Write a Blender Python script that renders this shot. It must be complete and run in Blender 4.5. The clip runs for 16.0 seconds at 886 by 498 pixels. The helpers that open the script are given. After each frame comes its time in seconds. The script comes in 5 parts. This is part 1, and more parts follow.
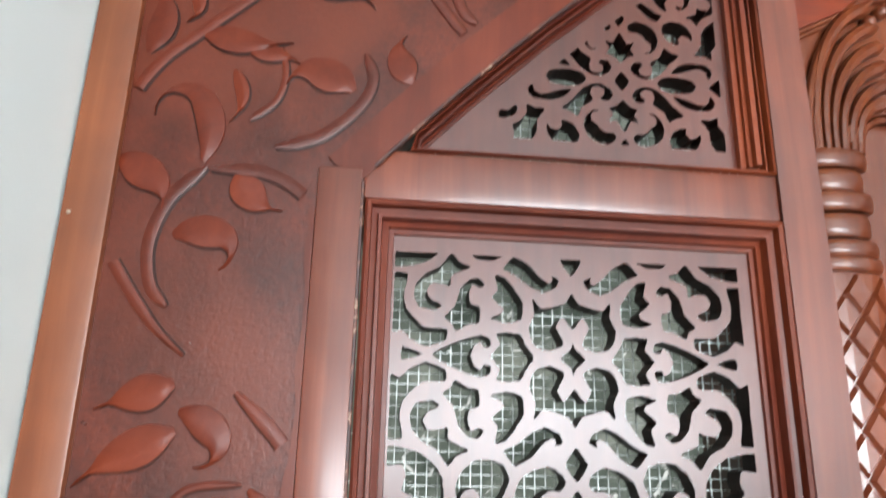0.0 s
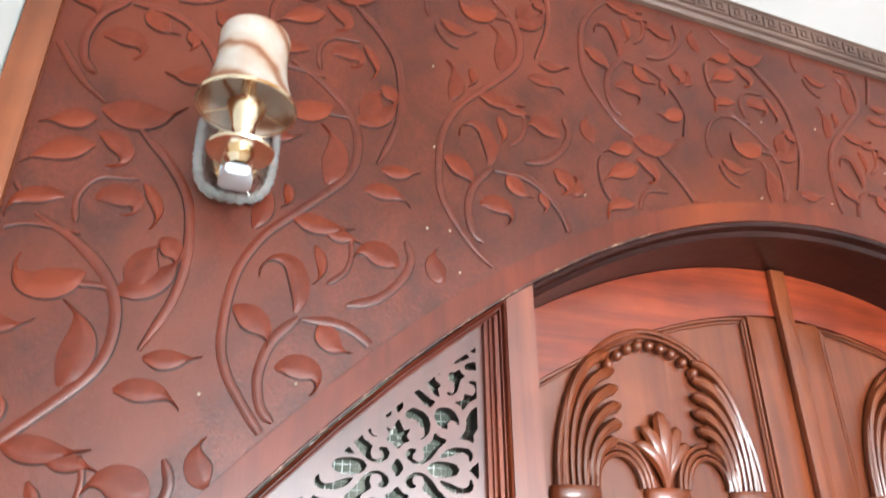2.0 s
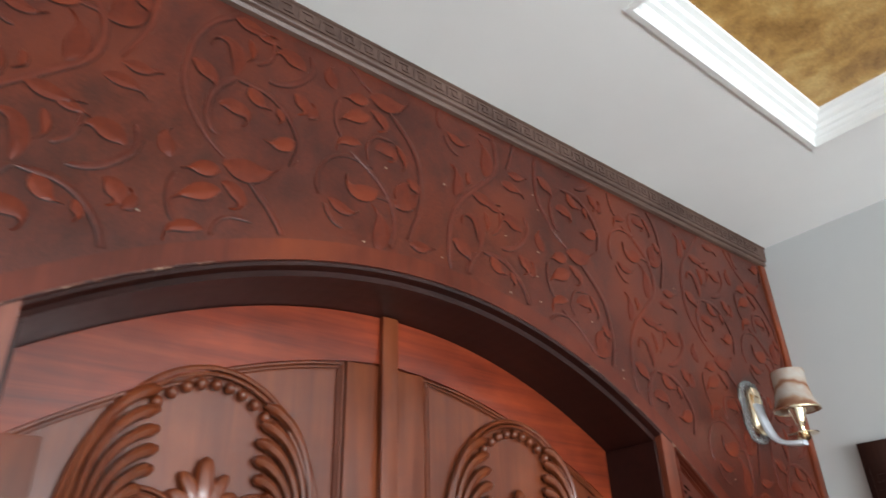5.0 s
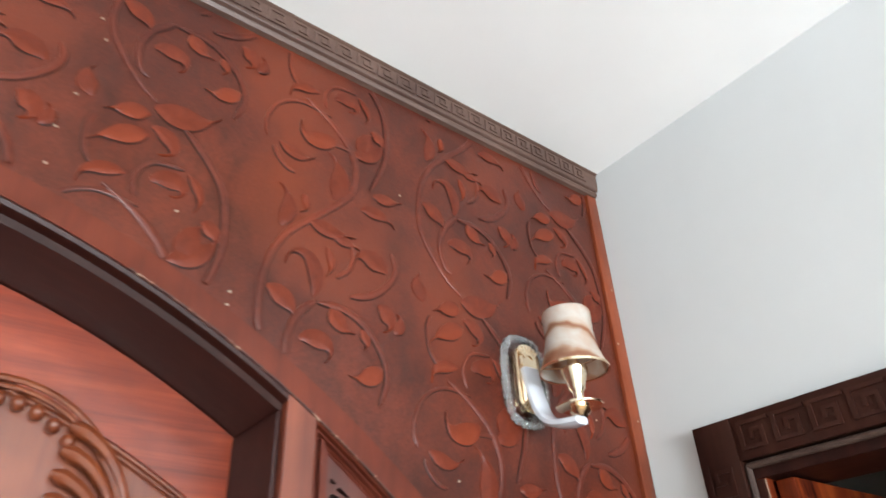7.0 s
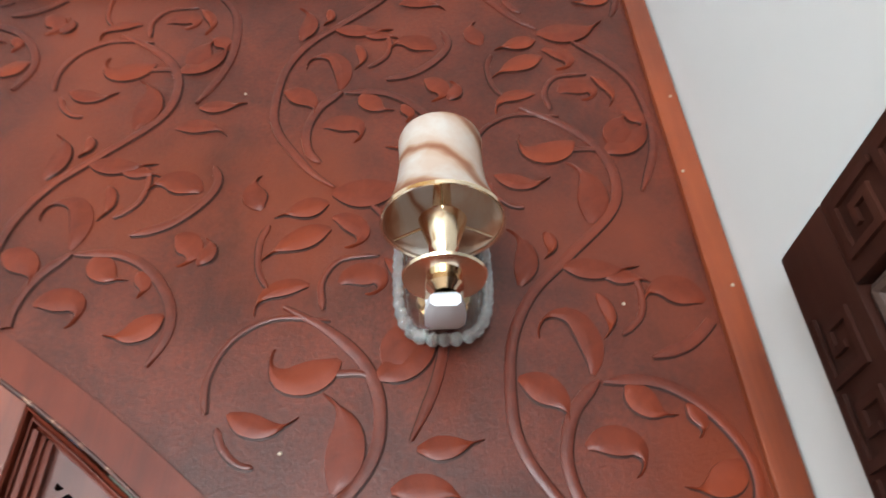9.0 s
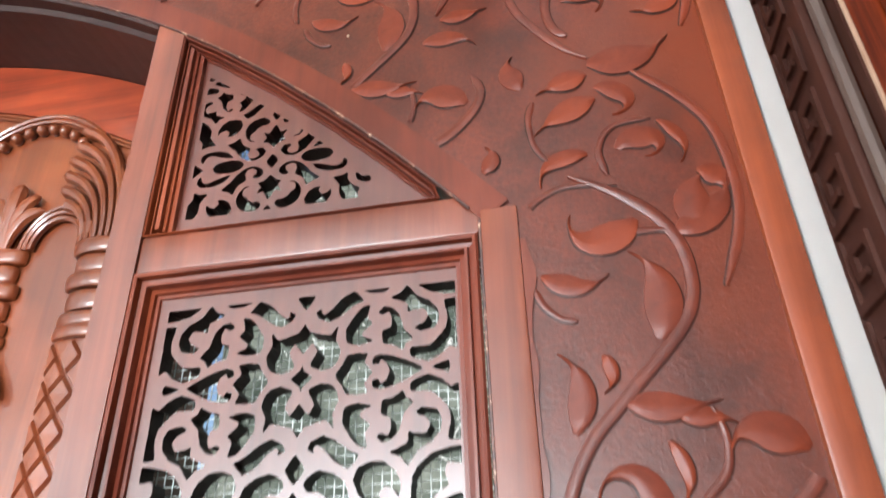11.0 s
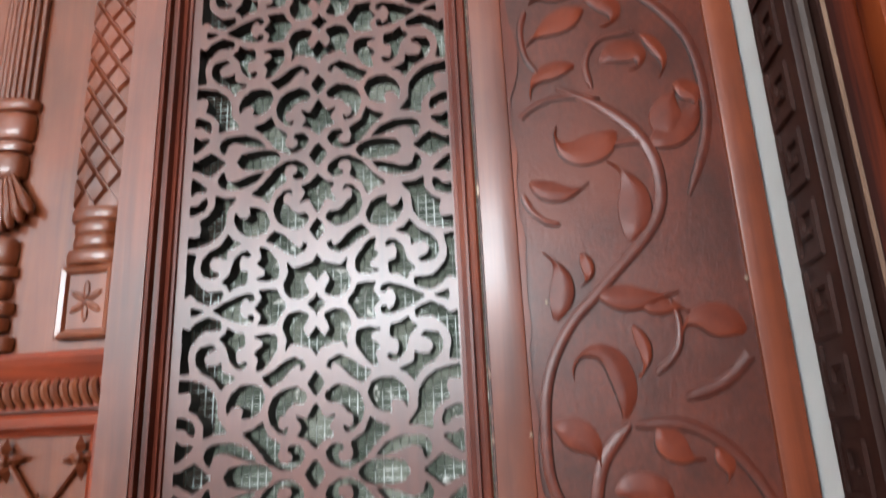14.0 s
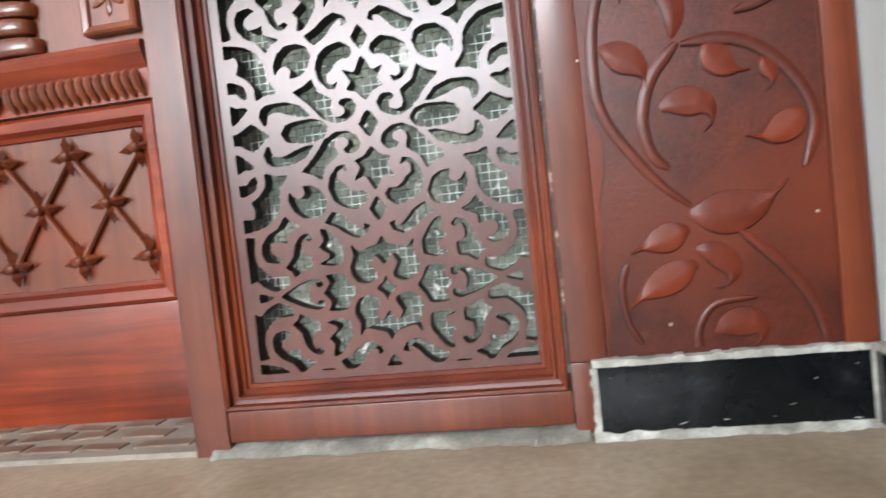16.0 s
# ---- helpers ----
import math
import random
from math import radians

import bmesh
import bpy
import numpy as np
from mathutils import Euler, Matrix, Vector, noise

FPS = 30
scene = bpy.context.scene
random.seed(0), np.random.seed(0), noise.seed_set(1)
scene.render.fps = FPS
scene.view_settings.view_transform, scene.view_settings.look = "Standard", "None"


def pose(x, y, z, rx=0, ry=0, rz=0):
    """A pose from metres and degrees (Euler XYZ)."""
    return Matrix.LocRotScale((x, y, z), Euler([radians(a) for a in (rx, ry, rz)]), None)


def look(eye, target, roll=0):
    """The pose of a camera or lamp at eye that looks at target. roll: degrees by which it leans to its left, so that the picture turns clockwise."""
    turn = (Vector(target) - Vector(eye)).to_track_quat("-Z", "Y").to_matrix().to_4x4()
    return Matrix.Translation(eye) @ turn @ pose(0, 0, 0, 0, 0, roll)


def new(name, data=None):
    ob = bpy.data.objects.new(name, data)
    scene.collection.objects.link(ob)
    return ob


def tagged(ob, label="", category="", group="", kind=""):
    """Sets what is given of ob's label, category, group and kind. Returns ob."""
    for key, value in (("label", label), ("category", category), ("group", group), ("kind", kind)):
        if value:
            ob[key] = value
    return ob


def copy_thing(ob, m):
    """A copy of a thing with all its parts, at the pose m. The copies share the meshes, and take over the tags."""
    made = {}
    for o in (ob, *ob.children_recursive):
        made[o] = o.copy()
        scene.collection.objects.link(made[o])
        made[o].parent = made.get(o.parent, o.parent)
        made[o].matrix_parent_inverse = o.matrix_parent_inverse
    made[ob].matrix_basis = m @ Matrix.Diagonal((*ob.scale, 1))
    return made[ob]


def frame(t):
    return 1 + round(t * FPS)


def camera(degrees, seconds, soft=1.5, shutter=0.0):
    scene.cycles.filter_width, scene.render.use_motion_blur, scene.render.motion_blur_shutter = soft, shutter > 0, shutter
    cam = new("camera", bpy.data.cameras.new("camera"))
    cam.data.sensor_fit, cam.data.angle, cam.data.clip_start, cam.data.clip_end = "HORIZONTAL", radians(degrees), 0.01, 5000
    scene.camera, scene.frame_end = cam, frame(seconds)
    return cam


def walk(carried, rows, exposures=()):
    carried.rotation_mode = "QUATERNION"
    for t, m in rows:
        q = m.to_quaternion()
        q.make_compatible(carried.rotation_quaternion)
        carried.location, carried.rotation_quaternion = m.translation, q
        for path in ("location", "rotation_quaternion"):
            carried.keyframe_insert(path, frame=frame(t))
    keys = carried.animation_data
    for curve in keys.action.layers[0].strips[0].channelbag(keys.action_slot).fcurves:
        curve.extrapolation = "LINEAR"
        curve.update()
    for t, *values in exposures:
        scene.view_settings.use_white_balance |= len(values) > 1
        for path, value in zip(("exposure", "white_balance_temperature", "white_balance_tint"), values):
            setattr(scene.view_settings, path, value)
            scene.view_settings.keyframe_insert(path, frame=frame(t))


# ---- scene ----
cam = camera(66.1, 16.0, soft=1.6, shutter=0.4)
PATH = [
    (0, (-1.298, -0.71, 1.5), (-1.094, 1.202, 2.049), 1.3),
    (0.5, (-1.322, -0.759, 1.595), (-0.966, 1.112, 2.207), 2.2),
    (1, (-1.309, -0.81, 1.68), (-0.754, 0.998, 2.332), 2.7),
    (1.5, (-1.297, -0.863, 1.734), (-0.668, 0.877, 2.493), 0.3),
    (2, (-1.309, -0.963, 1.807), (-0.654, 0.725, 2.656), -0.4),
    (2.5, (-1.31, -1.078, 1.857), (-0.665, 0.593, 2.747), -1.3),
    (3, (-1.284, -1.176, 1.898), (-0.584, 0.432, 2.859), -1.7),
    (3.5, (-1.257, -1.218, 1.908), (-0.445, 0.356, 2.836), -0.8),
    (3.7, (-1.236, -1.243, 1.906), (-0.391, 0.321, 2.821), 0.1),
    (5.8, (-0.434, -1.038, 1.791), (0.758, 0.253, 2.747), -3.8),
    (6, (-0.305, -1.061, 1.795), (0.846, 0.269, 2.748), -2.9),
    (6.5, (-0.002, -1.046, 1.834), (1.102, 0.286, 2.838), -2.3),
    (7, (0.321, -0.973, 1.851), (1.387, 0.34, 2.919), -3.0),
    (7.5, (0.612, -0.932, 1.89), (1.579, 0.459, 2.952), -2.4),
    (8, (0.911, -0.855, 1.887), (1.614, 0.667, 2.978), -2.2),
    (8.5, (1.116, -0.753, 1.895), (1.587, 0.805, 3.057), -3.0),
    (9, (1.291, -0.734, 1.886), (1.322, 0.88, 3.067), -2.0),
    (9.5, (1.361, -0.713, 1.812), (1.116, 0.864, 3.017), -1.0),
    (10, (1.36, -0.703, 1.677), (1.052, 1.003, 2.674), -3.5),
    (10.2, (1.367, -0.703, 1.607), (1.052, 1.02, 2.572), -3.1),
    (12.3, (1.416, -0.917, 0.946), (1.1, 0.809, 1.906), -0.9),
    (12.5, (1.409, -0.927, 0.909), (1.064, 0.813, 1.834), -0.2),
    (13, (1.429, -0.908, 0.805), (1.152, 0.855, 1.708), -1.6),
    (13.5, (1.404, -0.891, 0.641), (1.158, 0.928, 1.435), -0.7),
    (14, (1.378, -0.887, 0.474), (1.123, 1.017, 1.032), -2.6),
    (14.5, (1.372, -0.883, 0.373), (1.156, 1.072, 0.732), -3.9),
    (15, (1.374, -0.894, 0.33), (1.131, 1.083, 0.505), -3.7),
    (15.5, (1.366, -0.898, 0.315), (1.146, 1.09, 0.316), -4.7),
    (16, (1.314, -0.896, 0.306), (0.979, 1.073, 0.215), -6.2),
]
EXPOSURES = [(0.0, 0.25), (0.5, 0.5), (1.0, 0.92), (1.5, 1.05), (2.0, 0.65), (3.0, 0.3), (3.5, -0.1), (3.8, -0.2), (5.8, -0.47), (6.5, -0.1), (7.0, 0.3), (8.0, 0.25), (9.5, 0.36), (9.8, 0.5), (10.1, 0.78), (12.3, 0.78), (13.0, 0.42), (13.5, 0.42), (14.0, 0.12), (14.5, 0.03), (15.0, 0.12), (15.5, 0.22), (16.0, 0.32)]
walk(cam, [(t, look(eye, target, roll)) for t, eye, target, roll in PATH], EXPOSURES)

# ---- world and light ----
world = bpy.data.worlds.new("daylight")
scene.world = world
world.use_nodes = True
_wn = world.node_tree.nodes
_bg = _wn["Background"]
_sky = _wn.new("ShaderNodeTexSky")
_sky.sky_type = "NISHITA"
_sky.sun_disc = False
_sky.sun_elevation = radians(45)
_sky.sun_rotation = radians(200)
world.node_tree.links.new(_sky.outputs[0], _bg.inputs[0])
_bg.inputs[1].default_value = 0.10

# key dimensions of the place (metres)
X_L, X_R = -1.622, 1.687       # side walls
Z_CEIL = 3.09
Y_BACK = -4.6
Y_LEAF = 0.19                  # face of the door leaves
WIN = (-1.4, 1.45, 1.2, 2.17)  # window in the wall behind: x0, x1, z0, z1


def area_lamp(name, m, sx, sy, power, colour):
    data = bpy.data.lights.new(name, "AREA")
    data.shape, data.size, data.size_y, data.energy, data.color = "RECTANGLE", sx, sy, power, colour
    ob = new(name, data)
    ob.matrix_world = m
    return ob


# the sky's light through the window behind
area_lamp("window_daylight", pose((WIN[0] + WIN[1]) / 2, Y_BACK + 0.05, (WIN[2] + WIN[3]) / 2, 90, 0, 0),
          WIN[1] - WIN[0], WIN[3] - WIN[2], 290, (0.86, 0.94, 1.0))
# fill lamp added at an unseen opening in the left wall
area_lamp("added_side_fill", pose(X_L - 0.06, -2.75, 1.7, 0, -90, 0), 1.5, 1.3, 25, (0.9, 0.96, 1.0))


# ---- materials ----
def mat_nodes(name):
    m = bpy.data.materials.new(name)
    m.use_nodes = True
    nt = m.node_tree
    return m, nt, nt.nodes["Principled BSDF"]


def node(nt, kind, **inputs):
    n = nt.nodes.new(kind)
    for k, v in inputs.items():
        n.inputs[k.replace("_", " ")].default_value = v
    return n


def ramp(nt, fac, stops):
    r = nt.nodes.new("ShaderNodeValToRGB")
    el = r.color_ramp.elements
    while len(el) < len(stops):
        el.new(0.5)
    for e, (p, c) in zip(el, stops):
        e.position, e.color = p, (*c, 1)
    nt.links.new(fac, r.inputs[0])
    return r.outputs[0]


def coords(nt, scale=(1, 1, 1), rot=(0, 0, 0)):
    tc = nt.nodes.new("ShaderNodeTexCoord")
    mp = nt.nodes.new("ShaderNodeMapping")
    mp.inputs["Scale"].default_value = scale
    mp.inputs["Rotation"].default_value = rot
    nt.links.new(tc.outputs["Object"], mp.inputs[0])
    return mp.outputs[0]


def mix(nt, fac, a, b, mode="MIX"):
    mx = nt.nodes.new("ShaderNodeMix")
    mx.data_type, mx.blend_type = "RGBA", mode
    for sock, v in ((mx.inputs[0], fac), (mx.inputs[6], a), (mx.inputs[7], b)):
        if hasattr(v, "is_linked"):
            nt.links.new(v, sock)
        elif isinstance(v, (int, float)):
            sock.default_value = v
        else:
            sock.default_value = (*v, 1)
    return mx.outputs[2]


def bump(nt, bs, height, strength, dist):
    b = nt.nodes.new("ShaderNodeBump")
    b.inputs["Strength"].default_value = strength
    b.inputs["Distance"].default_value = dist
    nt.links.new(height, b.inputs["Height"])
    nt.links.new(b.outputs[0], bs.inputs["Normal"])


def varnished_wood(name, dark, mid, light, grain=(40, 40, 2.5), rough=(0.3, 0.5), blotch=None, coat=0.15, bumpiness=0.25, shine=0.2, spec=0.5, stops=(0.25, 0.5, 0.78), mottle=0.0):
    """Varnished timber: long grain, broad stains, small scuffs in the gloss."""
    m, nt, bs = mat_nodes(name)
    g = node(nt, "ShaderNodeTexNoise", Scale=1.0, Detail=8.0, Roughness=0.62, Distortion=0.6)
    nt.links.new(coords(nt, grain), g.inputs["Vector"])
    s = node(nt, "ShaderNodeTexNoise", Scale=3.2, Detail=4.0, Roughness=0.6)
    nt.links.new(coords(nt), s.inputs["Vector"])
    base = ramp(nt, g.outputs["Fac"], list(zip(stops, (dark, mid, light))))
    stain = ramp(nt, s.outputs["Fac"], [(0.36, (0.62, 0.58, 0.58)), (0.62, (1.12, 1.1, 1.08))])
    col = mix(nt, 0.8, base, stain, "MULTIPLY")
    if mottle:
        s3 = node(nt, "ShaderNodeTexNoise", Scale=11.0, Detail=5.0, Roughness=0.65, Distortion=0.4)
        nt.links.new(coords(nt, (1.0, 1.0, 0.8), (0.3, 0.9, 0.1)), s3.inputs["Vector"])
        uneven = ramp(nt, s3.outputs["Fac"], [(0.34, (0.5, 0.62, 0.72)), (0.5, (0.95, 1.0, 1.0)), (0.66, (1.3, 1.26, 1.1))])
        col = mix(nt, mottle, col, uneven, "MULTIPLY")
    if blotch:
        s2 = node(nt, "ShaderNodeTexNoise", Scale=2.3, Detail=3.0, Roughness=0.5)
        nt.links.new(coords(nt, (1.3, 1.3, 1.0), (0.4, 0.2, 0.7)), s2.inputs["Vector"])
        f = ramp(nt, s2.outputs["Fac"], [(0.52, (0, 0, 0)), (0.68, (1, 1, 1))])
        col = mix(nt, f, col, blotch)
    nt.links.new(col, bs.inputs["Base Color"])
    r = node(nt, "ShaderNodeTexNoise", Scale=9.0, Detail=6.0, Roughness=0.7)
    nt.links.new(coords(nt), r.inputs["Vector"])
    rr = nt.nodes.new("ShaderNodeMapRange")
    rr.inputs["To Min"].default_value, rr.inputs["To Max"].default_value = rough
    nt.links.new(r.outputs["Fac"], rr.inputs[0])
    nt.links.new(rr.outputs[0], bs.inputs["Roughness"])
    bs.inputs["Specular IOR Level"].default_value = spec
    bs.inputs["Coat Weight"].default_value = coat
    bs.inputs["Coat Roughness"].default_value = shine
    bump(nt, bs, g.outputs["Fac"], bumpiness, 0.0015)
    return m


M_PANEL = varnished_wood("panel_wood", (0.055, 0.0099, 0.0049), (0.084, 0.0151, 0.0073), (0.114, 0.023, 0.0107),
    grain=(150, 150, 150), rough=(0.28, 0.46), blotch=(0.122, 0.0212, 0.0072), coat=0.09, bumpiness=0.4, shine=0.18, spec=0.31, mottle=0.75)
M_VINE = varnished_wood("carved_leaf_wood", (0.085, 0.0128, 0.005), (0.12, 0.0195, 0.0075), (0.155, 0.028, 0.011),
    grain=(35, 35, 35), rough=(0.36, 0.52), blotch=(0.2, 0.032, 0.008), coat=0.06, shine=0.22, spec=0.22)
M_STEM = varnished_wood("carved_stem_wood", (0.062, 0.0112, 0.0056), (0.09, 0.0162, 0.008), (0.122, 0.024, 0.0115),
    grain=(60, 60, 60), rough=(0.32, 0.48), blotch=(0.14, 0.022, 0.0075), coat=0.1, shine=0.2, spec=0.3)
M_BAND = varnished_wood("band_wood", (0.075, 0.0135, 0.0064), (0.108, 0.0195, 0.009), (0.142, 0.029, 0.0125),
    grain=(30, 30, 3), rough=(0.3, 0.46), blotch=(0.18, 0.034, 0.0105), coat=0.08, shine=0.22, spec=0.25)
M_FRAME = varnished_wood("frame_wood", (0.09, 0.0188, 0.0082), (0.133, 0.0285, 0.0125), (0.178, 0.0435, 0.0195),
    grain=(38, 38, 2.2), rough=(0.28, 0.42), coat=0.26, shine=0.17, stops=(0.31, 0.5, 0.7))
M_ORANGE = varnished_wood("orange_border_wood", (0.128, 0.024, 0.0072), (0.18, 0.036, 0.0112), (0.224, 0.0512, 0.0168),
    grain=(38, 38, 2.0), rough=(0.36, 0.5), coat=0.15, shine=0.22, spec=0.32)
M_LEAF = varnished_wood("door_wood", (0.1, 0.0215, 0.0074), (0.152, 0.0345, 0.0116), (0.208, 0.053, 0.0178),
    grain=(30, 30, 1.8), rough=(0.26, 0.4), coat=0.36, blotch=(0.195, 0.035, 0.01), shine=0.13, spec=0.42, stops=(0.29, 0.5, 0.73))
M_RAIL = varnished_wood("door_rail_wood", (0.125, 0.0165, 0.0052), (0.195, 0.0268, 0.008), (0.26, 0.042, 0.0125),
    grain=(2.0, 30, 34), rough=(0.28, 0.42), coat=0.4, shine=0.12, spec=0.35, stops=(0.34, 0.5, 0.66))
M_DARK = varnished_wood("dark_wood_and_cut_shade", (0.011, 0.0036, 0.0028), (0.02, 0.006, 0.0045), (0.034, 0.01, 0.007),
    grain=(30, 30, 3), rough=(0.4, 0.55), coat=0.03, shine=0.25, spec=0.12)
# dark wood, taken darker still for the shade under the arch
M_SOFFIT = varnished_wood("shaded_soffit_wood", (0.013, 0.0034, 0.0026), (0.023, 0.0053, 0.0039), (0.034, 0.0082, 0.0058),
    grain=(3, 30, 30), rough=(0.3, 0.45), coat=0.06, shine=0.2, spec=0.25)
# dark tone beside the carving's lower edges: shade put into colour
M_EDGE_SHADE = varnished_wood("carving_edge_shade", (0.0208, 0.0065, 0.00455), (0.0338, 0.0104, 0.00715), (0.052, 0.0156, 0.0104),
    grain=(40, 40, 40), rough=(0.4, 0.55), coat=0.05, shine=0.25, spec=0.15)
M_SIDE = varnished_wood("side_door_wood", (0.024, 0.0028, 0.0008), (0.11, 0.0155, 0.003), (0.2, 0.038, 0.0075),
    grain=(16, 9, 0.8), rough=(0.45, 0.6), coat=0.05, shine=0.25, spec=0.15, stops=(0.38, 0.48, 0.62))
M_ARCHITRAVE = varnished_wood("architrave_wood", (0.018, 0.0055, 0.0034), (0.03, 0.0092, 0.0058), (0.045, 0.015, 0.0095),
    grain=(30, 30, 3), rough=(0.38, 0.52), coat=0.06, shine=0.25, spec=0.2)
M_BEAD = varnished_wood("bead_wood", (0.0385, 0.0231, 0.01815), (0.055, 0.0341, 0.0275), (0.0715, 0.0451, 0.0363),
    grain=(30, 30, 3), rough=(0.45, 0.6), coat=0.04, spec=0.25)
M_EDGE = varnished_wood("worn_edge_wood", (0.13, 0.0715, 0.0455), (0.195, 0.117, 0.078), (0.26, 0.169, 0.117),
    grain=(30, 30, 6), rough=(0.5, 0.65), coat=0.02, spec=0.25)
M_GREY = varnished_wood("cornice_wood", (0.066, 0.034, 0.025), (0.105, 0.058, 0.043), (0.15, 0.088, 0.068),
    grain=(4, 30, 30), rough=(0.45, 0.62), coat=0.05)
M_PALE_BORDER = varnished_wood("pale_orange_border_wood", (0.144, 0.036, 0.01152), (0.1944, 0.054, 0.018), (0.2376, 0.0756, 0.02736),
    grain=(38, 38, 2.0), rough=(0.36, 0.5), coat=0.15, shine=0.22)
M_GRILLE = varnished_wood("fretwork_wood", (0.062, 0.0135, 0.0075), (0.088, 0.02, 0.012), (0.115, 0.03, 0.018),
    grain=(34, 34, 2.4), rough=(0.28, 0.42), coat=0.34, shine=0.24)


def plaster(name, colour, rough=0.75):
    m, nt, bs = mat_nodes(name)
    n = node(nt, "ShaderNodeTexNoise", Scale=1.4, Detail=5.0, Roughness=0.6)
    nt.links.new(coords(nt), n.inputs["Vector"])
    c = ramp(nt, n.outputs["Fac"], [(0.3, tuple(v * 0.93 for v in colour)), (0.7, colour)])
    nt.links.new(c, bs.inputs["Base Color"])
    bs.inputs["Roughness"].default_value = rough
    f = node(nt, "ShaderNodeTexNoise", Scale=160.0, Detail=4.0)
    nt.links.new(coords(nt), f.inputs["Vector"])
    bump(nt, bs, f.outputs["Fac"], 0.15, 0.001)
    return m


def chipped_material():
    m, nt, bs = mat_nodes("chipped_varnish_edge")
    n = node(nt, "ShaderNodeTexNoise", Scale=34.0, Detail=5.0, Roughness=0.75)
    nt.links.new(coords(nt), n.inputs["Vector"])
    c = ramp(nt, n.outputs["Fac"], [(0.5, (0.035, 0.009, 0.006)), (0.58, (0.12, 0.035, 0.018)), (0.66, (0.5, 0.36, 0.26))])
    nt.links.new(c, bs.inputs["Base Color"])
    bs.inputs["Roughness"].default_value = 0.5
    return m


M_CHIP = chipped_material()
M_WALL = plaster("wall_paint", (0.7, 0.76, 0.755))
M_EAST = plaster("grey_wall_paint", (0.55, 0.555, 0.55))
M_CEIL = plaster("ceiling_paint", (0.86, 0.86, 0.85))
# plaster darkened to dim the next room and cut bounce off the back wall
M_DIMMED = plaster("dimmed_wall_paint", (0.3, 0.27, 0.24))
M_MOULD = plaster("moulding_paint", (0.85, 0.85, 0.84), 0.5)


def mottled(name, stops, scale, rough, detail=6.0, bumpy=0.2):
    m, nt, bs = mat_nodes(name)
    n = node(nt, "ShaderNodeTexNoise", Scale=scale, Detail=detail, Roughness=0.65, Distortion=0.4)
    nt.links.new(coords(nt), n.inputs["Vector"])
    f = node(nt, "ShaderNodeTexNoise", Scale=scale * 14, Detail=4.0)
    nt.links.new(coords(nt), f.inputs["Vector"])
    c = ramp(nt, n.outputs["Fac"], stops)
    c = mix(nt, 0.35, c, ramp(nt, f.outputs["Fac"], [(0.35, (0.6, 0.6, 0.6)), (0.65, (1.2, 1.2, 1.2))]), "MULTIPLY")
    nt.links.new(c, bs.inputs["Base Color"])
    bs.inputs["Roughness"].default_value = rough
    bump(nt, bs, f.outputs["Fac"], bumpy, 0.002)
    return m


M_FLOOR = mottled("floor_screed", [(0.3, (0.25, 0.185, 0.125)), (0.55, (0.34, 0.255, 0.18)), (0.75, (0.41, 0.33, 0.25))], 5.0, 0.38)
M_GROUT = mottled("cement_grout", [(0.3, (0.16, 0.145, 0.12)), (0.5, (0.34, 0.32, 0.28)), (0.68, (0.62, 0.6, 0.55))], 16.0, 0.85, bumpy=0.5)
M_MORTAR = mottled("dirty_mortar", [(0.3, (0.12, 0.105, 0.085)), (0.52, (0.22, 0.2, 0.17)), (0.72, (0.42, 0.4, 0.36))], 14.0, 0.85, bumpy=0.6)
M_BLACK = mottled("black_glazed_tile", [(0.35, (0.004, 0.0045, 0.005)), (0.58, (0.007, 0.0075, 0.0085)), (0.68, (0.02, 0.022, 0.024)), (0.78, (0.16, 0.16, 0.15))], 9.0, 0.16, bumpy=0.06)
M_BLACK.node_tree.nodes["Principled BSDF"].inputs["Specular IOR Level"].default_value = 0.22
M_MOSAIC = mottled("brown_stone_tile", [(0.3, (0.1, 0.06, 0.04)), (0.7, (0.22, 0.14, 0.1))], 16.0, 0.45)
M_SAND = mottled("stone_threshold", [(0.3, (0.2, 0.17, 0.14)), (0.7, (0.32, 0.27, 0.22))], 20.0, 0.55)
M_GOLD_PANEL = mottled("gilded_wood_grain", [(0.3, (0.22, 0.1, 0.025)), (0.5, (0.45, 0.25, 0.07)), (0.7, (0.62, 0.42, 0.16))], 9.0, 0.4)


def plain(name, colour, rough=0.4, metal=0.0, transmission=0.0, ior=1.45):
    m, nt, bs = mat_nodes(name)
    bs.inputs["Base Color"].default_value = (*colour, 1)
    bs.inputs["Roughness"].default_value = rough
    bs.inputs["Metallic"].default_value = metal
    bs.inputs["Transmission Weight"].default_value = transmission
    bs.inputs["IOR"].default_value = ior
    return m


M_GOLD = plain("polished_brass", (0.86, 0.7, 0.5), 0.16, 1.0)
M_CRYSTAL = plain("cut_crystal", (0.98, 0.985, 0.99), 0.02, 0.0, 1.0, 1.5)
M_BEAD_GLASS = plain("bead_crystal", (0.95, 0.96, 0.97), 0.06, 0.0, 0.88, 1.5)
M_PORCELAIN = plain("white_porcelain", (0.56, 0.58, 0.63), 0.2)
M_NAIL = plain("filler_white", (0.36, 0.28, 0.21), 0.7)
M_WIRE = plain("wire_mesh", (0.62, 0.65, 0.62), 0.4, 0.1)


